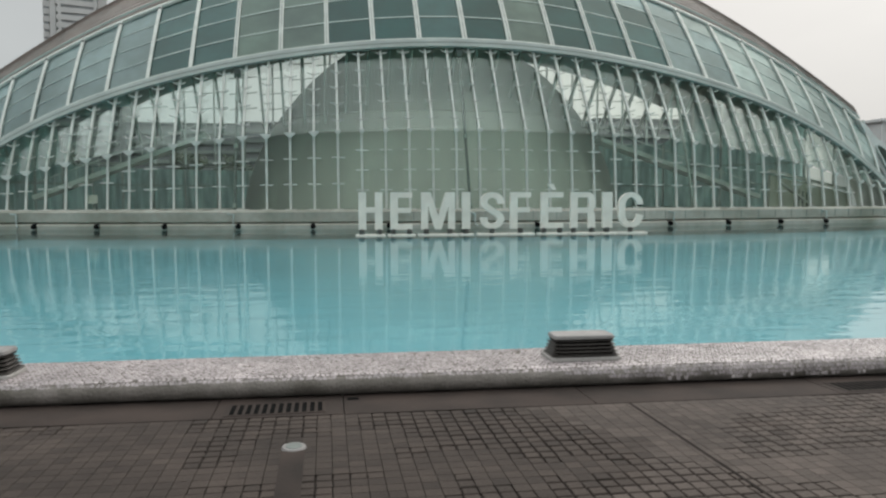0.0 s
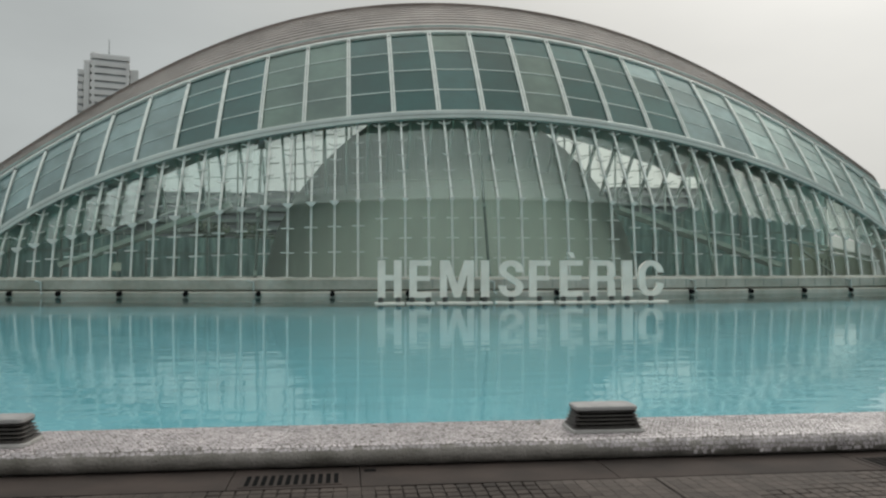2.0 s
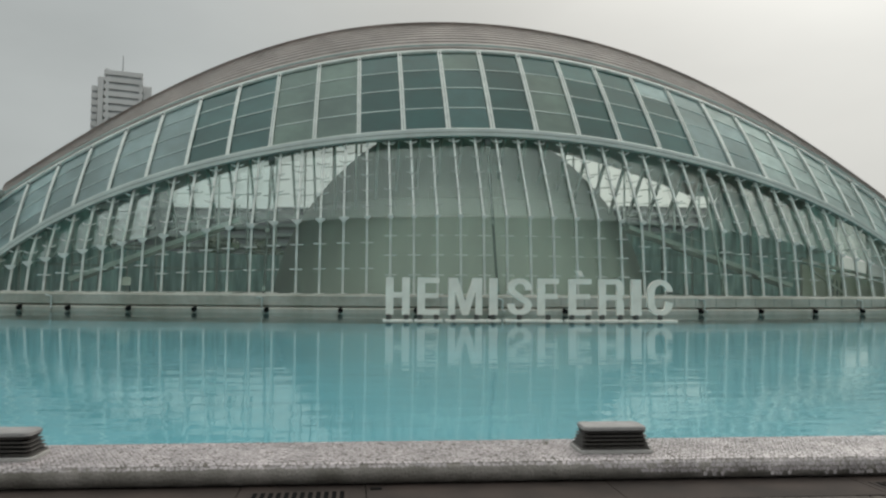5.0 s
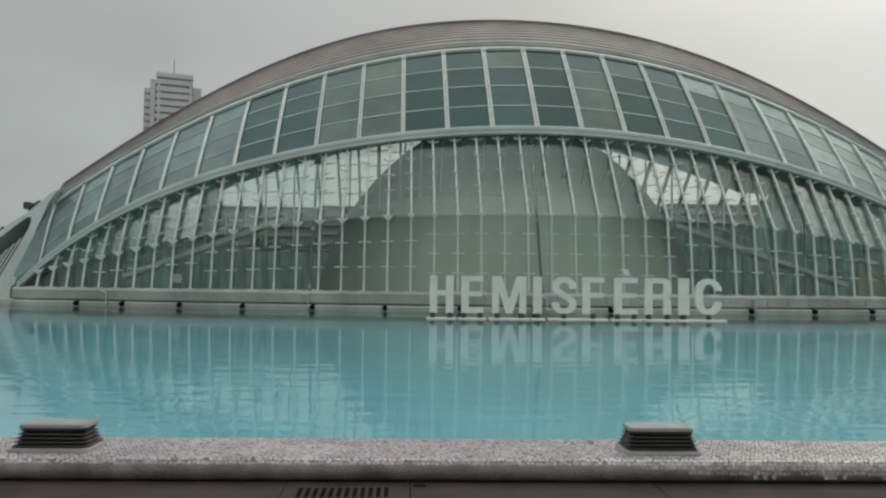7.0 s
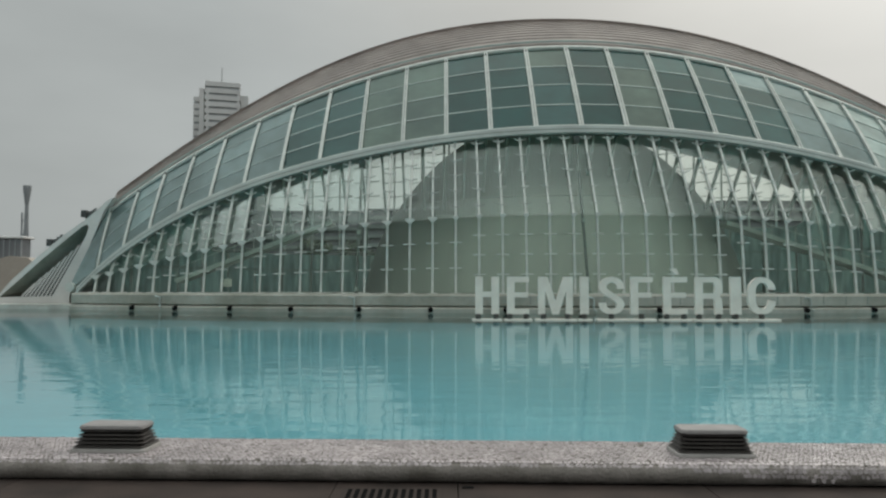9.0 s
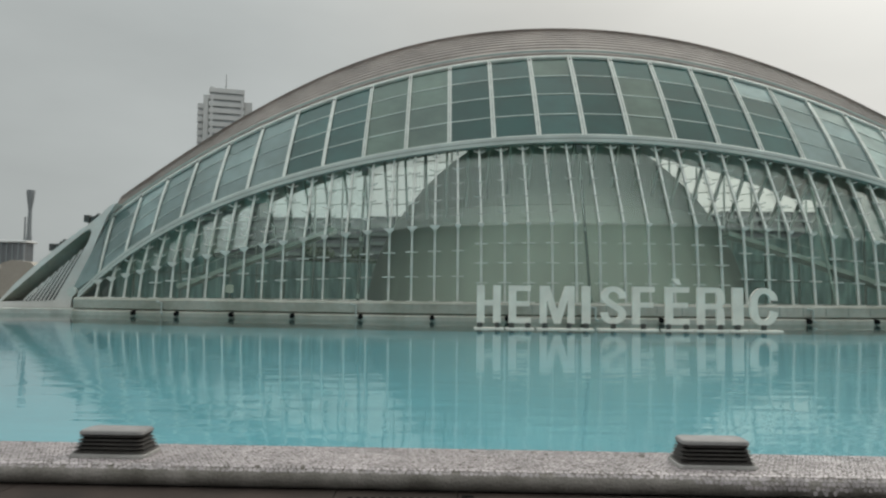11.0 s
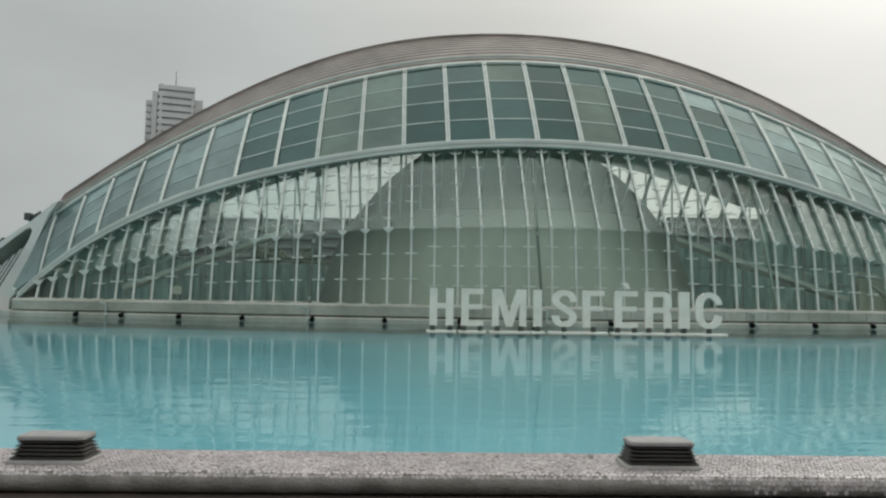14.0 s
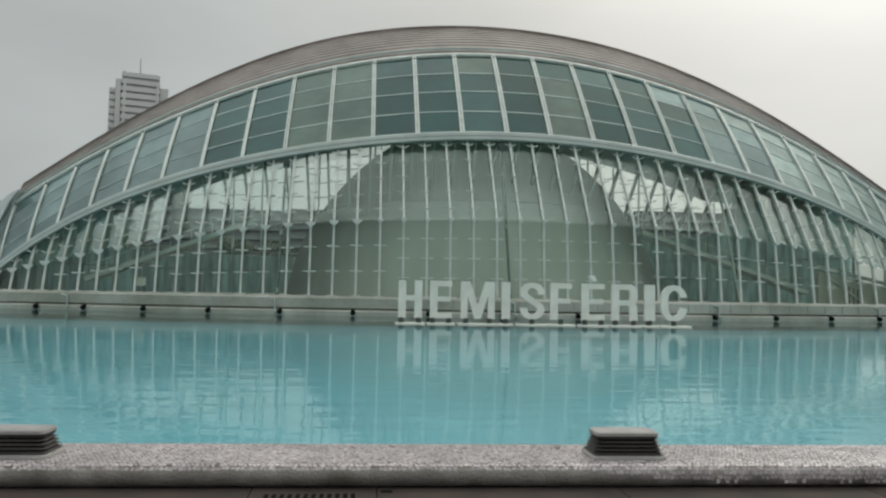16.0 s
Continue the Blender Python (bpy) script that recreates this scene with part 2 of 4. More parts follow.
SAND = material("sandy_concrete", (0.40, 0.36, 0.31), 0.8, vary=0.2, scale=0.1, fine=1.5)
LOUVRE = material("vent_louvre", (0.05, 0.044, 0.04), 0.5, vary=0.25, scale=6, fine=60)
VENTCAP = material("vent_cap", (0.22, 0.21, 0.205), 0.6, vary=0.25, scale=6, fine=80)


def roof_glass(name, colour, open_share, straight=0.055):
    """Tinted glazing with blinds close behind: part body, part see-through, under a mirror image."""
    m = material(name, colour, 0.5, vary=0.45, scale=0.3, fine=1.2, bump=0.0, piece=0.25)
    n, l = m.node_tree.nodes, m.node_tree.links
    clear, gloss, body, mix = (n.new("ShaderNode" + k) for k in ("BsdfTransparent", "BsdfGlossy", "MixShader", "MixShader"))
    clear.inputs["Color"].default_value = (0.42, 0.56, 0.54, 1)
    gloss.inputs["Roughness"].default_value = 0.06
    gloss.inputs["Color"].default_value = (0.87, 1.0, 0.98, 1)
    body.inputs["Fac"].default_value = open_share
    tc, wob, lens = n.new("ShaderNodeTexCoord"), n.new("ShaderNodeTexNoise"), n.new("ShaderNodeBump")
    wob.inputs["Scale"].default_value = 0.5
    lens.inputs["Strength"].default_value, lens.inputs["Distance"].default_value = 0.5, 0.12
    l.new(tc.outputs["Object"], wob.inputs["Vector"])
    l.new(wob.outputs["Fac"], lens.inputs["Height"])
    l.new(lens.outputs["Normal"], gloss.inputs["Normal"])
    n["Principled BSDF"].inputs["Specular IOR Level"].default_value = 0.0
    glow, blind = n.new("ShaderNodeBsdfTranslucent"), n.new("ShaderNodeMixShader")
    glow.inputs["Color"].default_value = (0.62, 0.72, 0.67, 1)     # daylight sifts through the blinds
    blind.inputs["Fac"].default_value = 0.3
    l.new(n["Principled BSDF"].outputs["BSDF"], blind.inputs[1])
    l.new(glow.outputs["BSDF"], blind.inputs[2])
    l.new(blind.outputs["Shader"], body.inputs[1])
    l.new(clear.outputs["BSDF"], body.inputs[2])
    l.new(mirror_share(n, l, straight), mix.inputs["Fac"])
    l.new(body.outputs["Shader"], mix.inputs[1])
    l.new(gloss.outputs["BSDF"], mix.inputs[2])
    l.new(mix.outputs["Shader"], n["Material Output"].inputs["Surface"])
    return m


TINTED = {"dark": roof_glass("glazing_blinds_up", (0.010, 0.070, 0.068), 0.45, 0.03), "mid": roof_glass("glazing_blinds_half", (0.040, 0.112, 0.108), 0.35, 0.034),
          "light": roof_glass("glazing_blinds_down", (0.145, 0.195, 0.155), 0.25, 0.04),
          # for the end bays: the sky's sheen on the panes is put into their colour
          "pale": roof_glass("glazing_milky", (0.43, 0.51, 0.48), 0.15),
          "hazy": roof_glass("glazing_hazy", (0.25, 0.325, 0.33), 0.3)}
# bay by bay from the middle rib: the state of the blinds, at the ends the painted sky sheen, then that of the uppermost
# pane
BLINDS_AND_SHEEN = {-12: "hh", -11: "hh", -10: "hh", -9: "hh", -8: "hh", -7: "mm", -6: "mm", -5: "ll", -4: "ll", -3: "dm", -2: "dm", -1: "ml", 0: "dd", 1: "lm",
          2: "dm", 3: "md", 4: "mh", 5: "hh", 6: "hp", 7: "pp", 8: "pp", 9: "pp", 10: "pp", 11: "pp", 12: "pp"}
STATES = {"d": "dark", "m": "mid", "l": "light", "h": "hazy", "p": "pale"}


# ---- mesh helpers ----
def part(name, bm, mat, parent=None, label="", smooth=False):
    me = bpy.data.meshes.new(name)
    if len(bm.faces) > 4:
        bmesh.ops.recalc_face_normals(bm, faces=bm.faces)
    bm.to_mesh(me)
    bm.free()
    me.materials.append(mat)
    if smooth:
        for f in me.polygons:
            f.use_smooth = True
    ob = new(name, me)
    ob.parent = parent
    if label:
        ob["label"] = label
    return ob


def again(ob, m, parent=None):
    """Another object on the same mesh."""
    o = new(ob.name.split(".")[0], ob.data)
    o.parent = parent or ob.parent
    o.matrix_basis = m
    return o


def box(bm, x0, x1, y0, y1, z0, z1, bevel=0.0):
    r = bmesh.ops.create_cube(bm, size=1, matrix=Matrix.Translation(((x0 + x1) / 2, (y0 + y1) / 2, (z0 + z1) / 2)) @ Matrix.Diagonal((x1 - x0, y1 - y0, z1 - z0, 1)))
    if bevel:
        es = {e for v in r["verts"] for e in v.link_edges}
        bmesh.ops.bevel(bm, geom=list(es), offset=bevel, segments=2, affect="EDGES", profile=0.5)
    return r["verts"]


def bar(bm, a, b, w, d, up=(0, 0, 1)):
    """A bar of w by d from a to b."""
    a, b = Vector(a), Vector(b)
    t = (b - a).normalized()
    s = t.cross(Vector(up))
    s = (Vector((1, 0, 0)) if s.length < 1e-4 else s).normalized()
    u = s.cross(t)
    vs = [bm.verts.new(p + s * i * w / 2 + u * j * d / 2) for p in (a, b) for i, j in ((-1, -1), (1, -1), (1, 1), (-1, 1))]
    for f in ((0, 1, 2, 3), (7, 6, 5, 4), (0, 4, 5, 1), (1, 5, 6, 2), (2, 6, 7, 3), (3, 7, 4, 0)):
        bm.faces.new([vs[i] for i in f])


def tube(bm, a, b, r, n=10, r2=None):
    a, b = Vector(a), Vector(b)
    m = (b - a).to_track_quat("Z", "Y").to_matrix().to_4x4()
    bmesh.ops.create_cone(bm, cap_ends=True, segments=n, radius1=r, radius2=r if r2 is None else r2, depth=(b - a).length, matrix=Matrix.Translation((a + b) / 2) @ m)


def loft(bm, rows, close=False):
    """A skin over rows of points of equal length."""
    vs = [[bm.verts.new(p) for p in row] for row in rows]
    n = len(rows[0])
    for a, b in zip(vs, vs[1:]):
        for i in range(n if close else n - 1):
            j = (i + 1) % n
            bm.faces.new((a[i], a[j], b[j], b[i]))
    return vs


def sweep(bm, path, profile):
    """A closed profile of (outward, up) carried along a path of points; outward is towards the viewer's side (-y)."""
    rows = [[Vector(p) + Vector((0, -o, u)) for o, u in profile] for p in path]
    vs = loft(bm, rows, close=True)
    bm.faces.new(list(reversed(vs[0])))
    bm.faces.new(vs[-1])


def slab(bm, quad, depth):
    """A thin plate: four corners and its thickness along the normal."""
    q = [Vector(p) for p in quad]
    nrm = (q[1] - q[0]).cross(q[3] - q[0]).normalized() * depth
    a = [bm.verts.new(p) for p in q]
    b = [bm.verts.new(p + nrm) for p in q]
    bm.faces.new(a)
    bm.faces.new(list(reversed(b)))
    for i in range(4):
        j = (i + 1) % 4
        bm.faces.new((a[i], b[i], b[j], a[j]))


def empty(name, at=(0, 0, 0)):
    ob = new(name)
    ob.location = at
    return ob


# ---- ground, pool ----
W = 0.10                      # water level
RIM_SLOPE = -0.031            # the kerb runs a little off the hall's own line


def rim_y(x, y0):
    return y0 + RIM_SLOPE * x


bm = bmesh.new()
for x0, x1, y0, y1 in ((-1500, 1500, -1500, 5.5), (-1500, 1500, 100, 3000), (-1500, -160, 5.5, 100), (160, 1500, 5.5, 100)):
    vs = [bm.verts.new((x, y, -0.02)) for x, y in ((x0, y0), (x1, y0), (x1, y1), (x0, y1))]
    bm.faces.new(vs)
tagged(part("ground", bm, PAVING), "dark paved promenade ground with sandy joints", "ground", kind="structure")
bm = bmesh.new()
vs = [bm.verts.new((x, y, -0.45)) for x, y in ((-160, 5.2), (160, 5.2), (160, 100), (-160, 100))]
bm.faces.new(vs)
tagged(part("pool_floor", bm, POOL), "turquoise painted floor of the shallow pool", "pool floor", kind="structure")
bm = bmesh.new()
vs = [bm.verts.new((x, y, W)) for x, y in ((-160, 6.3), (160, 6.3), (160, 100), (-160, 100))]
bm.faces.new(vs)
tagged(part("water", bm, WATER), "calm turquoise pool water with faint ripples", "water", kind="structure")

bm = bmesh.new()
box(bm, -161, 161, 100, 100.9, -0.5, 0.32, 0.05)
tagged(part("far_kerb", bm, CONCRETE), "pale low kerb on the far side of the pool", "kerb", kind="structure")

# kerb of the pool: a low rounded plinth set with broken white tile
rim = tagged(empty("pool_kerb"), "low rounded pool kerb covered in broken white mosaic", "kerb", kind="structure")
PROFILE = [(-0.04, -0.3), (-0.04, 0.025), (-0.115, 0.03), (-0.115, 0.12), (-0.095, 0.158), (-0.05, 0.178), (0.06, 0.18), (0.70, 0.18), (0.75, 0.16), (0.76, -0.5)]
bm = bmesh.new()
loft(bm, [[(x, rim_y(x, 6.05 + o), z) for o, z in PROFILE] for x in np.linspace(-60, 60, 61)])
body = part("kerb_body", bm, GROUT, rim, smooth=True)
body.data.materials.append(KERBFRONT)
for f in body.data.polygons:                 # the front is smooth mortar, not bedding for the chips
    if f.center.z < 0.14 and f.normal.y < 0.5 and f.center.y - RIM_SLOPE * f.center.x < 6.1:
        f.material_index = 1

# ---- the hall ----
XC, LEN = 9.0, 34.0
TIP = 0.95


def sx(x):
    return (x - XC) / LEN


def base_pt(x):
    return Vector((x, 41 + 6 * sx(x) ** 2, 1.15))


def kink_pt(x):
    s = sx(x)
    return Vector((x, 41.4 + 6 * s * s, 5.76 - 2.63 * s ** 2 - 4.47 * s ** 4 + 3.09 * s ** 6))


def beam_pt(x):
    s = sx(x)
    return Vector((x, 45 + 2.2 * s * s, 11.44 - 8.81 * s ** 2 + 2.36 * s ** 4 - 5.12 * s ** 6))


def top_pt(x):
    s = sx(x)
    return Vector((x, 51 - 2.5 * s * s, 18.66 - 13.63 * s ** 2 + 0.85 * s ** 4 - 1.38 * s ** 6))


def far_top(x):
    return 16.9 - 7.0 * ((x - 10) / 30) ** 2


def crest_pt(x):
    s = sx(x)
    return Vector((x, 57 - 7 * s * s, 22.96 - 13.7 * s ** 2 - 8.97 * s ** 4 + 5.68 * s ** 6))


hall = tagged(empty("exhibition_hall", (XC, 48, 0)), "eye-shaped concrete and glass hall standing in a shallow pool", "building")


def hpart(name, bm, mat, label="", smooth=False, parent=None):
    """A part of the hall, given in world places."""
    bmesh.ops.translate(bm, verts=bm.verts, vec=(-XC, -48, 0))
    return part(name, bm, mat, parent or hall, label, smooth)


XS = np.linspace(XC - TIP * LEN, XC + TIP * LEN, 97)
# ledge over the water and the plinth below it
bm = bmesh.new()
sweep(bm, [base_pt(x) for x in XS], [(-0.5, -0.05), (-0.5, -0.66), (0.9, -0.70), (1.0, -0.62), (1.0, -0.10), (0.9, -0.0), (-0.3, 0.03)])
hpart("ledge", bm, WORN_OR_SHADED, "pale concrete ledge")
bm = bmesh.new()
sweep(bm, [base_pt(x) for x in XS], [(-0.5, -0.72), (-0.5, -1.8), (1.16, -1.8), (1.16, -0.82), (1.08, -0.75), (0.8, -0.73), (-0.3, -0.71)])
hpart("plinth", bm, WORN_OR_SHADED, "stained concrete plinth at the waterline")
# main beam
bm = bmesh.new()
XB = np.linspace(XC - 0.96 * LEN, XC + 0.96 * LEN, 97)
sweep(bm, [beam_pt(x) for x in XB], [(-0.3, -0.24), (0.42, -0.34), (0.52, -0.27), (0.36, 0.20), (0.22, 0.28), (-0.3, 0.34)])
hpart("main_beam", bm, BEAMGREY, "grey-green arched steel beam")
bm = bmesh.new()
sweep(bm, [beam_pt(x) for x in XB], [(0.38, -0.06), (0.462, -0.06), (0.445, -0.015), (0.38, -0.015)])
hpart("beam_groove", bm, DARKPIPE)

# roof glazing between the main beam and the crest
RIBX = [8.73 + sg * (2.87 * k - 0.0029 * k ** 3) for sg in (-1, 1) for k in range(0 if sg < 0 else 1, 13)]
RIBX = sorted(RIBX)
ENDL, ENDR = XC - 0.925 * LEN, XC + 0.9 * LEN


def shell(x, f):
    """A point of the roof between the beam (0) and the glazing's top edge (1), bowed a little outwards."""
    p = beam_pt(x).lerp(top_pt(x), f)
    return p + Vector((0, -0.1, 0.1)) * (4 * f * (1 - f))


bays = [ENDL] + [x for x in RIBX if ENDL + 0.6 < x < ENDR - 0.6] + [ENDR]
for a, b in zip(bays, bays[1:]):
    states = BLINDS_AND_SHEEN.get(round(((a + b) / 2 - 8.73) / 2.8 - 0.5), "mm")
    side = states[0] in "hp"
    for r in range(4):
        bm = bmesh.new()
        f0, f1 = 0.03 + r * 0.235, 0.03 + (r + 1) * 0.235 - 0.001
        slab(bm, [shell(a + 0.08, f0), shell(b - 0.08, f0), shell(b - 0.08, f1), shell(a + 0.08, f1)], -0.04)
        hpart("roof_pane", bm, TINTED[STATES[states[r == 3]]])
        if r:
            bm = bmesh.new()
            off = Vector((0, -0.012, 0.012))
            bar(bm, shell(a + 0.1, f0) + off, shell(b - 0.1, f0) + off, 0.045 if side else 0.095, 0.03, up=(0, -1, 1))
            hpart("transom", bm, PALEBAR)
for x in bays:
    wide = 0.31 - 0.2 * min(1, abs(sx(x)))
    pts = [shell(x, f) for f in np.linspace(0.01, 0.985, 7)]
    bm = bmesh.new()
    for p, q in zip(pts, pts[1:]):
        bar(bm, p, q, wide, 0.3, up=(0, -1, 0.6))
    rib = hpart("roof_rib", bm, STEEL, "white steel roof rib")
    out = Vector((0, -0.128, 0.077))
    if abs(x - 8.7) < 16:
        bm = bmesh.new()
        for p, q in zip(pts, pts[1:]):
            bar(bm, p + out, q + out, 0.035, 0.05, up=(0, -1, 0.6))
        hpart("rib_groove", bm, SEAL, parent=rib)
    bm = bmesh.new()
    tube(bm, shell(x, 0.95), shell(x, 0.95) + out * 1.25, 0.085, 10)
    hpart("bolt_head", bm, DARKPIPE, parent=rib)
bm = bmesh.new()
XE = np.linspace(ENDL, ENDR, 81)
sweep(bm, [top_pt(x) for x in XE], [(-0.2, -0.12), (0.18, -0.14), (0.22, 0.02), (0.08, 0.16), (-0.3, 0.2)])
hpart("top_rail", bm, STEEL, "white rail along the glazing's top")
bm = bmesh.new()
sweep(bm, [top_pt(x).lerp(crest_pt(x), 0.1) + Vector((0, -0.12, 0.22)) for x in XE], [(-0.1, -0.08), (0.1, -0.08), (0.1, 0.05), (-0.1, 0.08)])
hpart("gutter_rail", bm, PALEBAR, "thin pale rail over the glazing")
# opaque ribbed crest, in overlapping steps
bm = bmesh.new()
NST = 18
rows = []
for i in range(NST + 1):
    f = i / NST
    row = []
    for x in XE:
        p = top_pt(x).lerp(crest_pt(x), f) + Vector((0, -0.5, 0.9)) * (4 * f * (1 - f)) * 0.6
        row.append(p)
    rows.append(row)
    if 0 < i < NST:
        rows.append([p + Vector((0, -0.05, 0.045)) for p in row])
for i in range(1, 9):                        # falls to the far eave
    f = i / 8
    row = []
    for x in XE:
        ey = 74.0 - 24 * sx(x) ** 6
        c, e = crest_pt(x), Vector((x * ey / 74 if abs(sx(x)) < 0.8 else x, ey, 1.6 + (far_top(x) - 1.6) * ey / 74))
        row.append(c.lerp(e, f) + Vector((0, 0, 1.2 * math.sin(f * math.pi) * (1 - abs(sx(x))))))
    rows.append(row)
loft(bm, rows)
hpart("roof_shell", bm, ROOF, "brown-grey roof shell with stepped ribs")
# facade: posts, arms, panes
POSTX = sorted([8.85 - 1.36 * j + 0.00019 * j ** 3 for j in range(26)] + [8.85 + 1.405 * j - 0.00017 * j ** 3 for j in range(1, 24)])
for x in POSTX:
    b, k, t = base_pt(x), kink_pt(x), beam_pt(x) + Vector((0, -0.1, -0.25))
    if k.z < b.z + 0.4 or t.z < k.z:
        continue
    bm = bmesh.new()
    bar(bm, b, k, 0.115, 0.16, up=(0, 1, 0))
    bar(bm, k + Vector((0, -0.02, 0)), t, 0.115, 0.18, up=(0, 1, 0))
    box(bm, x - 0.3, x + 0.3, b.y - 0.2, b.y + 0.1, b.z, b.z + 0.07)
    post = hpart("facade_post", bm, STEEL)
    n1 = max(1, round((k.z - b.z) / 1.28))
    n2 = max(1, round((t - k).length / 1.25))
    for i in range(1, n1):
        p = b.lerp(k, i / n1)
        bm = bmesh.new()
        bar(bm, p + Vector((-0.36, -0.16, 0)), p + Vector((0.36, -0.16, 0)), 0.06, 0.07)
        hpart("bracket", bm, STEEL, parent=post)
    for i in range(1, n2 + 1):
        p = k.lerp(t, (i - 0.35) / n2)
        bm = bmesh.new()
        sag = [p + Vector((0.37 * c, -0.17, 0.12 * c * c - 0.04)) for c in (-1, -0.7, -0.35, 0, 0.35, 0.7, 1)]
        sweep(bm, sag, [(-0.03, -0.03), (0.03, -0.03), (0.03, 0.03), (-0.03, 0.03)])
        hpart("bracket", bm, STEEL, parent=post)
    bm = bmesh.new()
    hw = 0.3 if k.x < 0 else 0.2
    head = [(-hw, 0.05), (-hw, 0.0), (-0.08, -hw * 0.75), (0.08, -hw * 0.75), (hw, 0.0), (hw, 0.05)]
    fr, bk = ([bm.verts.new(k + Vector((hx, hy, hz))) for hx, hz in head] for hy in (-0.3, -0.2))
    bm.faces.new(fr)
    bm.faces.new(list(reversed(bk)))
    for i in range(6):
        bm.faces.new((fr[i], bk[i], bk[(i + 1) % 6], fr[(i + 1) % 6]))
    bmesh.ops.recalc_face_normals(bm, faces=bm.faces)
    hpart("hinge_head", bm, STEEL, parent=post)
for a, b in zip(POSTX, POSTX[1:]):
    qa, qb, ka, kb = base_pt(a), base_pt(b), kink_pt(a), kink_pt(b)
    ta, tb = beam_pt(a) + Vector((0, 0, -0.2)), beam_pt(b) + Vector((0, 0, -0.2))
    if min(ka.z, kb.z) < qa.z + 0.3 or min(ta.z - ka.z, tb.z - kb.z) < 0.2:
        continue
    back_off = Vector((0, 0.12, 0))
    # the raked upper panes are hung like shingles: towards the ends the edge nearer the middle stands proud
    mid_s = sx((a + b) / 2)
    proud = Vector((0, -0.42, 0.1)) * max(0, (abs(mid_s) - 0.38) / 0.4)
    pa, pb = (proud, Vector()) if mid_s > 0 else (Vector(), proud)
    upper = RAKED if abs(mid_s) < 0.4 else SHINGLE if -0.63 < mid_s < 0.5 else COATED
    for quad, glazing in (((qa, qb, kb, ka), GLASS), ((ka + pa, kb + pb, tb + pb * 0.6, ta + pa * 0.6), upper)):
        c = sum(quad, Vector()) / 4
        bm = bmesh.new()
        slab(bm, [p.lerp(c, 0.012) + back_off for p in quad], -0.03)
        o = hpart("facade_pane", bm, glazing)
        o.visible_shadow = False
for a, b in zip(POSTX, POSTX[1:]):
    x = (a + b) / 2
    k, t = kink_pt(x), beam_pt(x) + Vector((0, 0, -0.25))
    if t.z - k.z < 0.5:
        continue
    # a raking strut from the beam down into the hall, ending at the dome or level with the knee
    end, top = 0.0, t + Vector((0, 0.35, 0))
    while end < min(5.0, 0.72 * (t.z - k.z)) and (top + Vector((0, end, -end)) - Vector((8.6, 59, -0.9))).length > 15.2:
        end += 0.1
    if end > 1.6 and -12 < x < 26:
        bm = bmesh.new()
        bar(bm, top, top + Vector((0, end, -end)), 0.14, 0.26, up=(0, 1, 1))
        hpart("raking_strut", bm, BEAMGREY, "grey raking strut under the main beam")
# inside: floor, the dome, the far side
bm = bmesh.new()
XF = np.linspace(XC - 32, XC + 32, 41)
edge = [(x, base_pt(x).y + 0.1, 49.7 + 24.6 * max(0, 1 - ((x - XC) / 32.6) ** 2) ** 0.4) for x in XF]
loft(bm, [[(x, y0, 0.6) for x, y0, y1 in edge], [(x, y0, 1.05) for x, y0, y1 in edge], [(x, y1, 1.05) for x, y0, y1 in edge], [(x, y1, 0.6) for x, y0, y1 in edge]])
hpart("inner_floor", bm, INNER)
bm = bmesh.new()
bmesh.ops.create_uvsphere(bm, u_segments=64, v_segments=32, radius=15.0, matrix=Matrix.Translation((8.6, 59, -0.9)))
bmesh.ops.delete(bm, geom=[v for v in bm.verts if v.co.z < 0.5], context="VERTS")
for v in bm.verts:
    v.co.z += 0.03 * max(0, v.co.z - 8) + 0.03 * max(0, v.co.z - 8) ** 2      # a little taller than a ball
hpart("dome", bm, DOME, "plain grey-green projection dome behind the glass", True)


def far_pt(a, inset=0.0):
    """A place on the hall's rear line, from end (0) to end (pi)."""
    return Vector((XC - (32.6 - inset) * math.cos(a), 49.5 + (25 - inset) * math.sin(a) ** 0.8, 0))


def far_high(a):
    left = a < math.pi / 2                   # the wall climbs to the roof near both ends
    e = a if left else math.pi - a
    k = min(1, max(0, (0.46 - e) / 0.12 if left else (0.74 - e) / 0.2))
    low, high = 4.6 if left else 7.2, min(7.1 + 8.2 * far_pt(a).y / 74, 6.2 + 15.5 * e)
    return low + (high - low) * k * k * (3 - 2 * k)


ANG = np.linspace(0, math.pi, 81)
bm = bmesh.new()
MID = list(ANG[:-6])             # the end bays are clear glass
loft(bm, [[far_pt(a) + Vector((0, 0, z * far_high(a))) for a in MID] for z in (0, 1)] + [[far_pt(a, -0.4) + Vector((0, 0, z * far_high(a))) for a in MID] for z in (1, 0)])
hpart("far_wall", bm, FARWALL, "mottled translucent green rear glazing of the hall")
for q in range(1, 30):
    a = math.pi * q / 30
    p = far_pt(a, 0.35)
    bm = bmesh.new()
    bar(bm, p + Vector((0, 0, 1)), p + Vector((0, 0, far_high(a) - 0.1)), 0.14, 0.2, up=(0, 1, 0))
    hpart("rear_post", bm, STEEL)
for z in (3.1, 4.9):
    bm = bmesh.new()
    for a, b in zip(ANG[4:-4], ANG[5:-4]):
        bar(bm, far_pt(a, 0.6) + Vector((0, 0, z)), far_pt(b, 0.6) + Vector((0, 0, z)), 0.1, 0.14)
    hpart("rear_rail", bm, BEAMGREY)
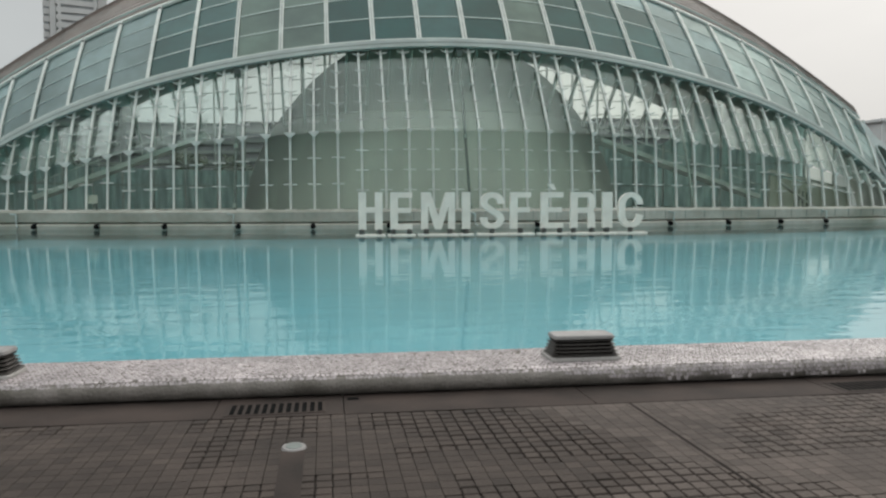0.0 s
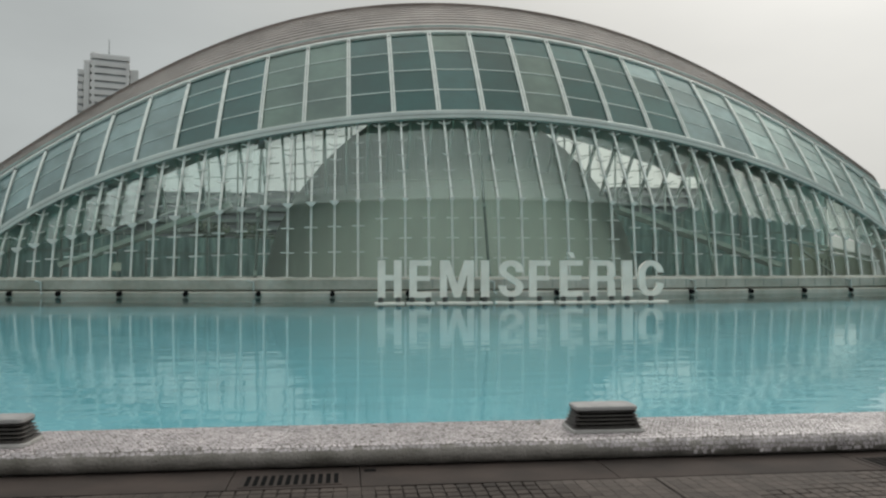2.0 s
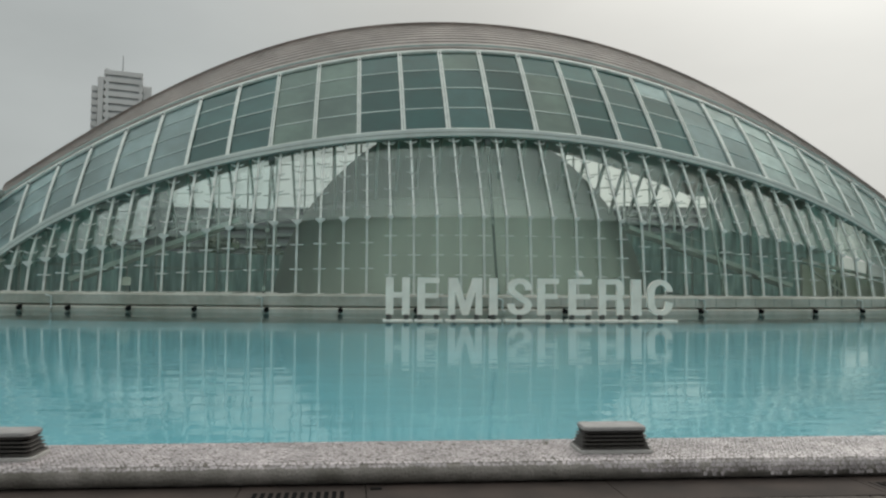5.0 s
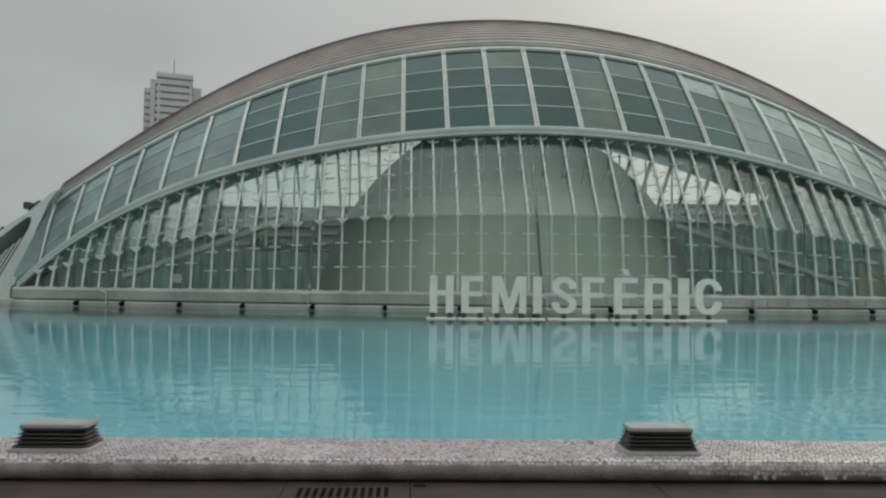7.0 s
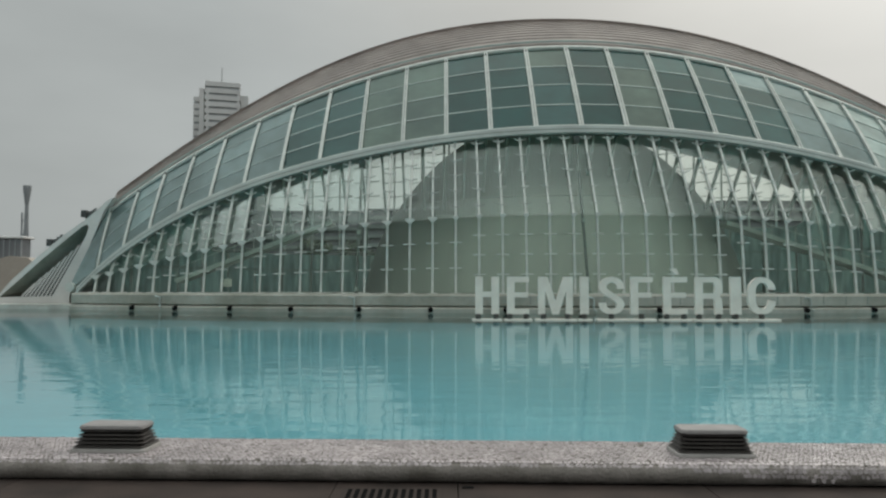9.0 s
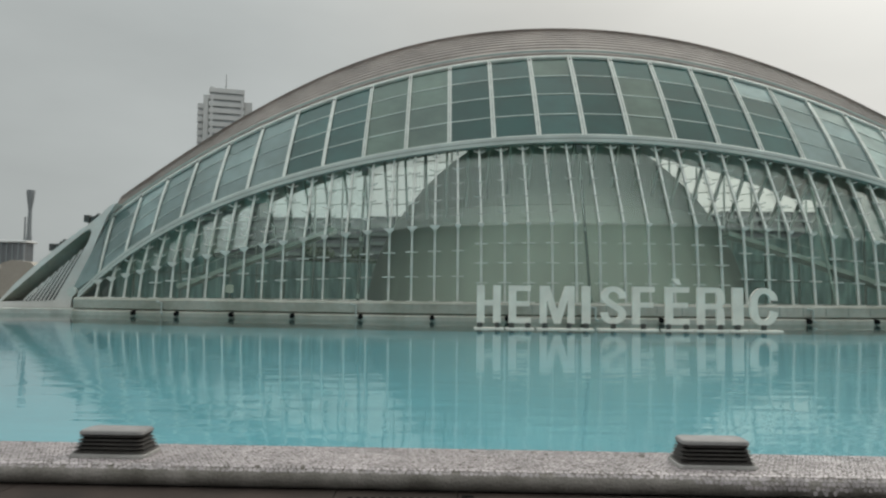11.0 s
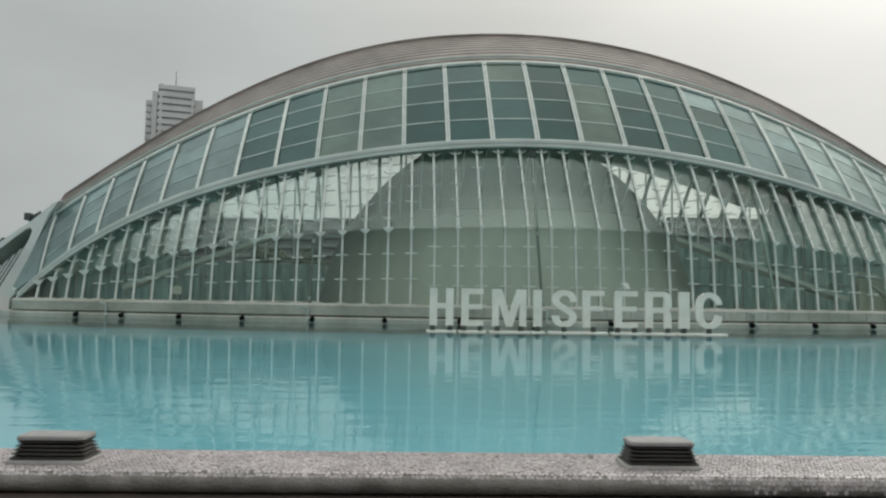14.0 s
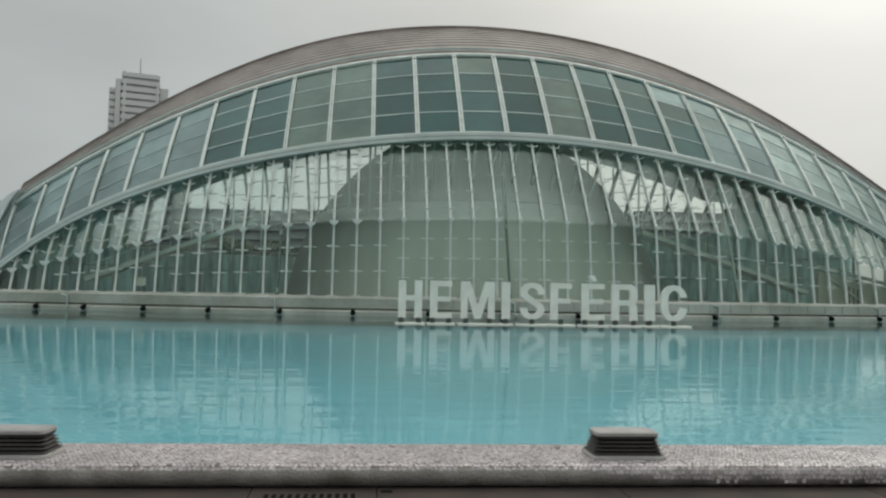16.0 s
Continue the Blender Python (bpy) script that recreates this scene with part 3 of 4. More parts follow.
# posts of the far side against the sky
for k in range(-10, 11):
    x = XC + 2.8 * k
    if far_top(x) < 10.6:
        continue
    bm = bmesh.new()
    bar(bm, (x, 73.9, 5.0), (x, 73.9, far_top(x) + 0.6), 0.16, 0.2, up=(0, 1, 0))
    far_post = hpart("far_post", bm, STEEL)
    for z in np.arange(10.6, far_top(x), 1.5):
        bm = bmesh.new()
        bar(bm, (x - 1.3, 73.8, z), (x + 1.3, 73.8, z + 0.25), 0.07, 0.09)
        hpart("bracket", bm, STEEL, parent=far_post)
# ramps down to both ends
for x0, z0, x1, z1 in ((-17.5, 1.9, -7.3, 5.8), (18.6, 5.8, 30.5, 1.9)):
    bm = bmesh.new()
    for dz, w, d in ((0, 1.6, 0.28), (0.95, 0.07, 0.07)):
        bar(bm, (x0, 48, z0 + dz), (x1, 48, z1 + dz), d if dz == 0 else w, w, up=(0, 1, 0))
    for f in np.linspace(0, 1, 9):
        p = Vector((x0, 47.3, z0)).lerp(Vector((x1, 47.3, z1)), f)
        bar(bm, p, p + Vector((0, 0, 0.95)), 0.04, 0.04, up=(0, 1, 0))
    hpart("ramp", bm, STEEL, "white sloping ramp with handrail")
# the stair at the hall's end: a cream stepped wall under a white sloping parapet, with planting before it
bm = bmesh.new()
slab(bm, [(32.6, 49.6, 1.0), (39.4, 49.6, 1.0), (39.4, 49.6, 2.1), (32.6, 49.6, 3.5)], 0.3)
hpart("stair_wall", bm, STAIRWALL, "cream stair wall behind the glass")
bm = bmesh.new()
bar(bm, (32.4, 49.2, 3.82), (39.2, 49.2, 2.35), 0.22, 0.34, up=(0, 1, 0))
hpart("stair_parapet", bm, LETTER, "white sloping stair parapet")
bm = bmesh.new()
bar(bm, (33.4, 49.3, 3.0), (36.2, 49.3, 1.1), 0.16, 0.3, up=(0, 1, 0))
hpart("stair_stringer", bm, LETTER)
bm = bmesh.new()
for q in range(5):
    bar(bm, (34.6 + 0.34 * q, 49.25, 1.05), (34.6 + 0.34 * q, 49.25, 2.5 - 0.1 * q), 0.05, 0.05, up=(0, 1, 0))
hpart("stair_baluster", bm, DARKSTEEL)
# belt of the dome# belt of the dome
bm = bmesh.new()
rr = math.sqrt(15.03 ** 2 - (7.5 + 0.9) ** 2) + 0.02
loft(bm, [[(8.6 + (rr + o) * math.cos(a), 59 + (rr + o) * math.sin(a), z) for a in np.linspace(0, 2 * math.pi, 65)] for o, z in ((-0.02, 7.46), (0.04, 7.48), (0.04, 7.54), (-0.08, 7.57))])
hpart("dome_belt", bm, DOME)
# drain pipes beside three of the posts
for x in (-5.1, 8.35, 22.9):
    k, b, t = kink_pt(x), base_pt(x), beam_pt(x) + Vector((0, -0.1, -0.6))
    b, t = b + Vector((0, 0.42, 0)), t + Vector((0, 0.1, 0))
    bm = bmesh.new()
    tube(bm, b, t, 0.085, 10)
    box(bm, x - 0.2, x + 0.2, t.y - 0.2, t.y + 0.2, t.z - 0.35, t.z + 0.2, 0.03)
    pipe = hpart("downpipe", bm, BEAMGREY if x > 20 else DARKPIPE)
    for f in (0.03, 0.45, 0.8):
        p = b.lerp(t, f)
        bm = bmesh.new()
        tube(bm, p + (b - t).normalized() * 0.13, p + (t - b).normalized() * 0.13, 0.13, 10)
        hpart("clamp", bm, BEAMGREY, parent=pipe)
# black outlets over the water
for x in (-18.8, -15.9, -12.4, -8.7, -4.72, -0.69, 3.46, 7.6, 11.9, 16.1, 20.3, 24.4, 28.4, 32.2):
    p = base_pt(x)
    bm = bmesh.new()
    tube(bm, (x, p.y - 1.34, 0.27), (x, p.y - 0.9, 0.31), 0.14, 14)
    hpart("outlet", bm, BLACK, "black round overflow outlet")
# joints of the ledge, and the bent spouts that the downpipes end in
for x in POSTX:
    if abs(sx(x)) < 0.93:
        p = base_pt(x)
        bm = bmesh.new()
        box(bm, x + 0.05, x + 0.085, p.y - 1.004, p.y - 0.9, p.z - 0.58, p.z - 0.09)
        hpart("ledge_joint", bm, SEAL)
for x in (-16.95, -5.0, 8.3, 20.6, 32.3):
    p = base_pt(x)
    bm = bmesh.new()
    tube(bm, (x, p.y - 1.12, 0.95), (x, p.y - 1.12, 0.3), 0.055, 8)
    tube(bm, (x, p.y - 1.12, 0.92), (x - 0.32, p.y - 1.1, 1.0), 0.05, 8)
    tube(bm, (x, p.y - 1.12, 0.34), (x + 0.1, p.y - 1.3, 0.26), 0.055, 8)
    hpart("spout", bm, BEAMGREY)


# closing strips at both raking ends, and the concrete fins that carry the hall
for sg, xe in ((-1, ENDL), (1, ENDR)):
    lo, hi, cr = beam_pt(xe), top_pt(xe), crest_pt(xe)
    foot = Vector((XC + sg * 0.975 * LEN, 47.4, 1.2))
    bm = bmesh.new()
    slab(bm, [lo + Vector((0, -0.1, 0)), hi + Vector((0, -0.1, 0)), cr + Vector((sg * 0.35, 0, -0.1)), foot + Vector((sg * 0.2, 0, 0))], 0.25)
    hpart("end_cheek", bm, TINTED["hazy"], "tinted glass cheek closing the roof's end")
    bm = bmesh.new()
    bar(bm, hi + Vector((0, -0.2, 0.1)), foot + Vector((0, -0.2, 0.1)), 0.16, 0.2, up=(0, 1, 0))
    hpart("cheek_edge", bm, BEAMGREY)
    bm = bmesh.new()
    tube(bm, foot + Vector((0, -0.6, 0.3)), foot + Vector((0, 0.4, 0.3)), 0.3, 18)
    hpart("pivot", bm, STEEL, "round steel pivot")

FIN_Y0, FIN_Y1 = 48.2, 51.4
for sg in (-1, 1):
    fin = tagged(empty("concrete_fin", (XC + (32.4 if sg > 0 else -33.6), 49, W)), "white triangular concrete fin with slatted opening beside the hall", "buttress", "fins at the ends of the hall")

    def fp(x, z, y):
        """A place on the fin: x counted outwards from the hall's end."""
        return Vector((sg * x, y - 49, z - W))
    outer = [(5.6, -0.4), (5.3, 0.6), (4.2, 1.9), (2.4, 3.6), (0.6, 5.1), (-0.9, 6.2), (-2.1, 7.3), (-2.5, 7.5), (-1.9, 6.6), (0.25, 1.0), (0.35, -0.4)]
    inner = [(4.95, 0.82), (3.85, 1.8), (2.15, 3.35), (0.5, 4.75), (-0.5, 5.58), (-0.8, 5.7), (-0.9, 5.5), (-0.72, 4.9), (-0.25, 4.0), (0.5, 2.6), (1.4, 0.92)]
    # a flat rim, then a deep reveal that sinks in under the upper edge
    sink = [(-0.5, 0), (-0.3, -0.5), (-0.25, -0.65), (-0.2, -0.65), (-0.1, -0.6), (0.05, -0.5), (0.1, -0.35), (0.1, -0.1), (0, 0), (0, 0), (0, 0)]
    deep = [(x + a, z + b) for (x, z), (a, b) in zip(inner, sink)]
    n = len(outer)
    # the reveal is brownish, and its shade is put into the darker colour too
    for ring_list, mat, name in ((((outer, FIN_Y0), (inner, FIN_Y0)), FINWHITE, "fin_body"), (((inner, FIN_Y0), (deep, FIN_Y0 + 1.3), (deep, FIN_Y1)), WORN_OR_SHADED, "reveal"),
                                 (((deep, FIN_Y1), (outer, FIN_Y1), (outer, FIN_Y0)), FINWHITE, "flank")):
        bm = bmesh.new()
        loft(bm, [[fp(x, z, y) for x, z in ring] for ring, y in ring_list], close=True)
        part(name, bm, mat, fin, "brownish soffit of the opening, its shade put into the colour" if name == "reveal" else "")
    for i in range(9):
        f = i / 8
        bm = bmesh.new()
        bar(bm, fp(3.5 - 2.1 * f, 0.9, FIN_Y0 + 0.12), fp(2.75 - 3.3 * f, 1.75 + 2.95 * f, FIN_Y0 + 0.3), 0.1, 0.035, up=(0, 1, 0))
        part("slat", bm, FINWHITE, fin)
    # added dark sheet: the shade in the gaps between the slats, put into colour
    bm = bmesh.new()
    screen = [(3.6, 0.84), (1.3, 0.84), (-0.3, 4.0), (-0.72, 4.85), (2.85, 1.72)]
    vs, ws = ([bm.verts.new(fp(x, z, FIN_Y0 + y)) for x, z in screen] for y in (0.42, 0.55))
    bm.faces.new(vs)
    bm.faces.new(list(reversed(ws)))
    for i in range(len(vs)):
        j = (i + 1) % len(vs)
        bm.faces.new((vs[i], ws[i], ws[j], vs[j]))
    part("gap_shade", bm, DARKSTEEL, fin, "added dark sheet for the shade between the slats")
    bm = bmesh.new()
    box(bm, *sorted((sg * -1.6, sg * 14)), -2.2, 3.5, -0.5, 0.42 - W, 0.05)
    part("platform", bm, CONCRETE, fin, "low white platform at the waterline")

# ---- a notice board inside the hall ----
board = tagged(empty("notice_board", (-14.05, 46.9, 1.05)), "small pale notice board on two legs behind the glass", "notice board")
bm = bmesh.new()
box(bm, -0.36, 0.36, -0.03, 0.03, 0.5, 1.02, 0.01)
part("panel", bm, LETTER, board)
for x in (-0.3, 0.3):
    bm = bmesh.new()
    box(bm, x - 0.025, x + 0.025, -0.02, 0.02, 0.0, 0.52)
    part("leg", bm, DARKSTEEL, board)

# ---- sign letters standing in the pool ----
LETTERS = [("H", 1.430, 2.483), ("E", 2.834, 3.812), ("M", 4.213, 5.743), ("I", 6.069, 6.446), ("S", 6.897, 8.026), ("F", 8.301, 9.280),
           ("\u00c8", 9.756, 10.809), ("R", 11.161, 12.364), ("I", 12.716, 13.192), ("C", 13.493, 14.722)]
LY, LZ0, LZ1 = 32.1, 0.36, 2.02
STEM, ARM = 0.335, 0.24


def prism(bm, pts, deep):
    """An outline in x and z given depth."""
    fr, bk = ([bm.verts.new((x, y, z)) for x, z in pts] for y in (-deep, deep))
    bm.faces.new(fr)
    bm.faces.new(list(reversed(bk)))
    for i in range(len(pts)):
        j = (i + 1) % len(pts)
        bm.faces.new((fr[i], bk[i], bk[j], fr[j]))


def brush(bm, path, deep):
    """A stroke along a line: as thick as a stem where it runs upright, thinner where it runs level."""
    rows = []
    for i, (x, z) in enumerate(path):
        (xa, za), (xb, zb) = path[max(0, i - 1)], path[min(len(path) - 1, i + 1)]
        dx, dz = xb - xa, zb - za
        run = math.hypot(dx, dz)
        dx, dz = dx / run, dz / run
        half = math.hypot(STEM * dz, ARM * dx) / 2
        rows.append([(x + dz * half, y, z - dx * half) for y in (-deep, deep)] + [(x - dz * half, y, z + dx * half) for y in (deep, -deep)])
    vs = loft(bm, rows, close=True)
    bm.faces.new(list(reversed(vs[0])))
    bm.faces.new(vs[-1])


def bend(cx, cz, rx, rz, a0, a1, n=9):
    return [(cx + rx * math.cos(radians(a)), cz + rz * math.sin(radians(a))) for a in np.linspace(a0, a1, n)]


def letter_shape(bm, ch, w, h):
    """One capital of the sign, w wide and h high, from its lower left corner."""
    d, s, a = 0.08, STEM, ARM

    def block(x0, x1, z0, z1):
        prism(bm, [(x0, z0), (x1, z0), (x1, z1), (x0, z1)], d)
    if ch == "H":
        block(0, s, 0, h)
        block(w - s, w, 0, h)
        block(s, w - s, 0.46 * h, 0.46 * h + a)
    elif ch == "I":
        block(0, w, 0, h)
    elif ch in "EF\u00c8":
        block(0, s, 0, h)
        block(s, w, h - a, h)
        block(s, 0.94 * w, 0.45 * h, 0.45 * h + 0.9 * a)
        if ch != "F":
            block(s, w, 0, a)
        if ch == "\u00c8":
            prism(bm, [(0.26 * w, h + 0.37), (0.5 * w, h + 0.11), (0.66 * w, h + 0.11), (0.56 * w, h + 0.37)], d)
    elif ch == "M":
        m = 0.5 * w
        prism(bm, [(0, 0), (0.9 * s, 0), (0.9 * s, 0.62 * h), (0.9 * s, h), (0, h)], d)
        prism(bm, [(w - 0.9 * s, 0), (w, 0), (w, h), (w - 0.9 * s, h), (w - 0.9 * s, 0.62 * h)], d)
        prism(bm, [(0.9 * s, 0.62 * h), (m - 0.14, 0), (m, 0), (m, 0.36 * h), (1.25 * s, h), (0.9 * s, h)], d)
        prism(bm, [(m, 0), (m + 0.14, 0), (w - 0.9 * s, 0.62 * h), (w - 0.9 * s, h), (w - 1.25 * s, h), (m, 0.36 * h)], d)
    elif ch == "C":
        rx, rz = (w - s) / 2, 0.30 * h
        top, low = h - a / 2 - rz, a / 2 + rz
        brush(bm, [(w - s / 2, 0.66 * h)] + bend(w / 2, top, rx, rz, 0, 180) + bend(w / 2, low, rx, rz, 180, 360) + [(w - s / 2, 0.34 * h)], d)
    elif ch == "S":
        rx, rz = (w - s) / 2, 0.20 * h
        top, low = h - a / 2 - rz, a / 2 + rz
        cross = [(w / 2 - rx * math.cos(math.pi * f), top + (low - top) * f) for f in np.linspace(0, 1, 11)]
        brush(bm, [(w - s / 2, 0.68 * h)] + bend(w / 2, top, rx, rz, 0, 180) + cross[1:-1] + bend(w / 2, low, rx, rz, 0, -180) + [(s / 2, 0.31 * h)], d)
    elif ch == "R":
        rz = (0.58 * h - a) / 2
        mid = h - a / 2 - rz
        block(0, s, 0, h)
        brush(bm, [(s, h - a / 2), (0.55 * w, h - a / 2)] + bend(w - s / 2 - 0.2, mid, 0.2, rz, 80, -80) + [(0.55 * w, mid - rz), (s, mid - rz)], d)
        brush(bm, [(0.52 * w, mid - rz)] + bend(w - s / 2 - 0.2, mid - rz - 0.3, 0.18, 0.3, 80, 0) + [(w - s / 2, 0)], d - 0.004)


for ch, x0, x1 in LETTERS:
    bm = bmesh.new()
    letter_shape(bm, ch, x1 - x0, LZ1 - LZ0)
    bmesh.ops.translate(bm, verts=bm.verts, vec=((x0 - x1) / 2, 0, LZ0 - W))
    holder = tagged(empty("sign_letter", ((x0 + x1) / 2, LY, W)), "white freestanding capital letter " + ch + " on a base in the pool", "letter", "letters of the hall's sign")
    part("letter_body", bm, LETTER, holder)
    bm = bmesh.new()
    w = (x1 - x0) / 2 + 0.12
    box(bm, -w, w, -0.3, 0.3, -0.02, 0.055, 0.012)
    part("base_plate", bm, LETTER, holder)
    for fx in ((-0.6, 0.6) if ch in "HEM\u00c8R" else (0,)):
        bm = bmesh.new()
        tube(bm, (fx * w, 0, 0.05), (fx * w, 0, LZ0 - W + 0.02), 0.12)
        part("foot", bm, FOOT, holder, "dark round foot")

# ---- far tower ----
TURN = radians(17)
tower = tagged(empty("apartment_tower", (-116, 375, 0)), "grey high-rise apartment tower with dark window bands", "tower block")
tower.rotation_euler[2] = TURN               # its front is turned towards the pool


def storeys(x0, x1, y0, y1, high, n, pitch, gap, inset):
    """A wing of the tower: a dark glazed core with a pale parapet band round each floor."""
    bm = bmesh.new()
    box(bm, x0 + inset, x1 - inset, y0 + inset, y1 - inset, 0, high - 0.5)
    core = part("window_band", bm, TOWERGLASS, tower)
    for k in range(n):
        z = high - pitch * k
        bm = bmesh.new()
        box(bm, x0, x1, y0, y1, z - pitch + gap, z, 0.12)
        part("balcony", bm, TOWER, core)
    bm = bmesh.new()
    box(bm, x0 + 0.2, x1 - 0.2, y0 + 0.2, y1 - 0.2, 0, high - pitch * n, 0.1)
    part("wall", bm, TOWER, tower)


storeys(-8.8, 9.1, 0.0, 20, 108.6, 13, 3.6, 1.15, 0.7)
for x0, x1, y0, h in ((-11.6, -8.9, 1.0, 105.0), (9.2, 13.4, 3.0, 103.0)):
    bm = bmesh.new()
    box(bm, x0, x1, y0, 20, 0, h, 0.3)
    part("wall", bm, TOWER, tower)
storeys(-14.4, -11.7, 3.0, 18, 100.6, 11, 3.6, 1.0, 0.35)
for x in (-7.4, 8.0):
    bm = bmesh.new()
    box(bm, x - 0.7, x + 0.7, -0.15, 1.5, 60, 104.9, 0.05)
    part("pier", bm, TOWER, tower)
bm = bmesh.new()
box(bm, -8.2, -6.0, 3, 9, 108.5, 110.0, 0.1)
box(bm, -1.5, 6.5, 4, 14, 108.5, 109.5, 0.1)
part("roof_house", bm, TOWER, tower)
bm = bmesh.new()
tube(bm, (-0.4, 6, 108.5), (-0.4, 6, 118.0), 0.28, 6, 0.14)
part("antenna", bm, DARKPIPE, tower)

# ---- things beyond the pool at the hall's end ----
mast = tagged(empty("signal_tower", (-185.1, 320, 0)), "slim grey lattice communications tower with flared head", "tower")
bm = bmesh.new()
tube(bm, (0, 0, 0), (0, 0, 26), 1.35, 10, 1.1)
tube(bm, (0, 0, 26), (0, 0, 38), 1.0, 10, 0.75)
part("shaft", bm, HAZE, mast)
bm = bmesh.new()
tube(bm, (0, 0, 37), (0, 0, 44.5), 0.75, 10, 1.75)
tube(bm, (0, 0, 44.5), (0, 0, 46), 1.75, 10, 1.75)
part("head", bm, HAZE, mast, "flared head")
bm = bmesh.new()
tube(bm, (-1.9, 0, 4), (-2.0, 0, 34), 0.45, 8, 0.35)
part("side_strut", bm, HAZE, mast)
for z in range(6, 36, 6):
    bm = bmesh.new()
    bar(bm, (-1.9, 0, z), (0, 0, z + 1.5), 0.3, 0.3, up=(0, 1, 0))
    part("brace", bm, HAZE, mast)

opera = tagged(empty("concrete_building", (-92, 150, -0.3)), "pale curved concrete building with glazed upper floor", "building")
bm = bmesh.new()
loft(bm, [[(x, y, z) for x in np.linspace(-26, 4, 16)] for y, z in ((0, -1), (0, 2.5), (-1.2, 4.8), (-1.5, 6.2), (0.5, 7.2), (4, 7.4))])
part("base", bm, SAND, opera)
bm = bmesh.new()
prof = [(0, -1.5), (4, -1.5), (10, -0.8), (10, 4.5), (7, 7.6), (3, 8.0), (1, 7.4)]
loft(bm, [[(x, y, z) for x, z in prof] for y in (-2, 3)], close=True)
bm.faces.new([v for v in bm.verts if v.co.y < -1])
part("flank", bm, SAND, opera)
bm = bmesh.new()
box(bm, -26, 4.2, 0.5, 4, 7.3, 11.8, 0.4)
upper = part("glazed_floor", bm, FARGLASS, opera, "dark glazed upper floor")
for q in range(9):
    bm = bmesh.new()
    box(bm, -5.6 + 1.2 * q, -5.4 + 1.2 * q, 0.3, 0.6, 7.3, 11.9)
    part("mullion", bm, HAZE, upper)
bm = bmesh.new()
box(bm, -26, 4.6, 0.1, 4.5, 11.7, 12.2, 0.15)
part("roof", bm, TOWER, opera)

for x, z, w in ((-27.5, 7.0, 0.9), (-30.1, 4.75, 0.9)):
    lamp = tagged(empty("floodlight", (x, 56, z)), "dark floodlight on a slanting bracket behind the fin", "floodlight", "floodlights behind the fin")
    bm = bmesh.new()
    box(bm, -0.55, -0.1, -0.3, 0.3, -0.1, 0.45, 0.05)
    part("housing", bm, DARKSTEEL, lamp)
    bm = bmesh.new()
    bar(bm, (-0.3, 0, -0.1), (0.6, 0, 0.5), 0.3, 0.18, up=(0, 1, 0))
    part("bracket", bm, DARKSTEEL, lamp)
    for k in range(3 if z < 6 else 0):
        bm = bmesh.new()
        box(bm, 0.0 + 0.24 * k, 0.2 + 0.24 * k, -0.25, 0.25, 0.2 + 0.17 * k, 0.46 + 0.17 * k, 0.03)
        part("lamp_head", bm, DARKSTEEL, lamp)
    bm = bmesh.new()
    tube(bm, (0, 0, 0), (0, 0, -z - 0.5), 0.08, 8)
    part("pole", bm, DARKSTEEL, lamp)

block = tagged(empty("apartment_block", (150, 156, 0)), "grey apartment block with window bands beyond the fin", "apartment block")
bm = bmesh.new()
box(bm, -18, 18, 0, 16, 0, 20.5, 0.2)
part("wall", bm, TOWER, block)
for k in range(6):
    for q in range(9):
        bm = bmesh.new()
        box(bm, -16.5 + 3.8 * q, -14.2 + 3.8 * q, -0.1, 0.3, 2.0 + 3.1 * k, 3.5 + 3.1 * k)
        part("window", bm, TOWERGLASS, block)
bm = bmesh.new()
box(bm, -18.6, 18.6, -0.6, 16.4, 20.4, 21.2, 0.1)
part("roof", bm, TOWER, block)

# a row of blocks and trees far behind the hall, seen through both its glass sides
def terrace(x0, x1, y, high):
    home = tagged(empty("apartment_block", ((x0 + x1) / 2, y, 0)), "long grey apartment block with pale balcony bands behind the hall", "apartment block", "blocks behind the hall")
    w = (x1 - x0) / 2
    bm = bmesh.new()
    box(bm, -w, w, 0, 14, 0, high - 0.6)
    part("wall", bm, SHADEWALL, home)
    for k in range(int(high / 3.05)):
        z = high - 1.2 - 3.05 * k
        bm = bmesh.new()
        box(bm, -w + 1, w - 1, -1.1, 0.0, z - 2.4, z - 1.3, 0.05)
        part("balcony", bm, BALCONY, home)
        bm = bmesh.new()
        box(bm, -w + 1.4, w - 1.4, -0.12, 0.1, z - 1.25, z)
        part("window_band", bm, FARGLASS, home)
    bm = bmesh.new()
    box(bm, -w - 0.4, w + 0.4, -0.6, 14.4, high - 0.7, high, 0.1)
    part("roof", bm, SHADEWALL, home)


for x0, x1, high in ((-104, -62, 35.0), (-61.9, -26, 26.6), (-25.9, 8, 27.3), (52, 92, 29.0), (92.1, 150, 30.2)):
    terrace(x0, x1, 240, high)


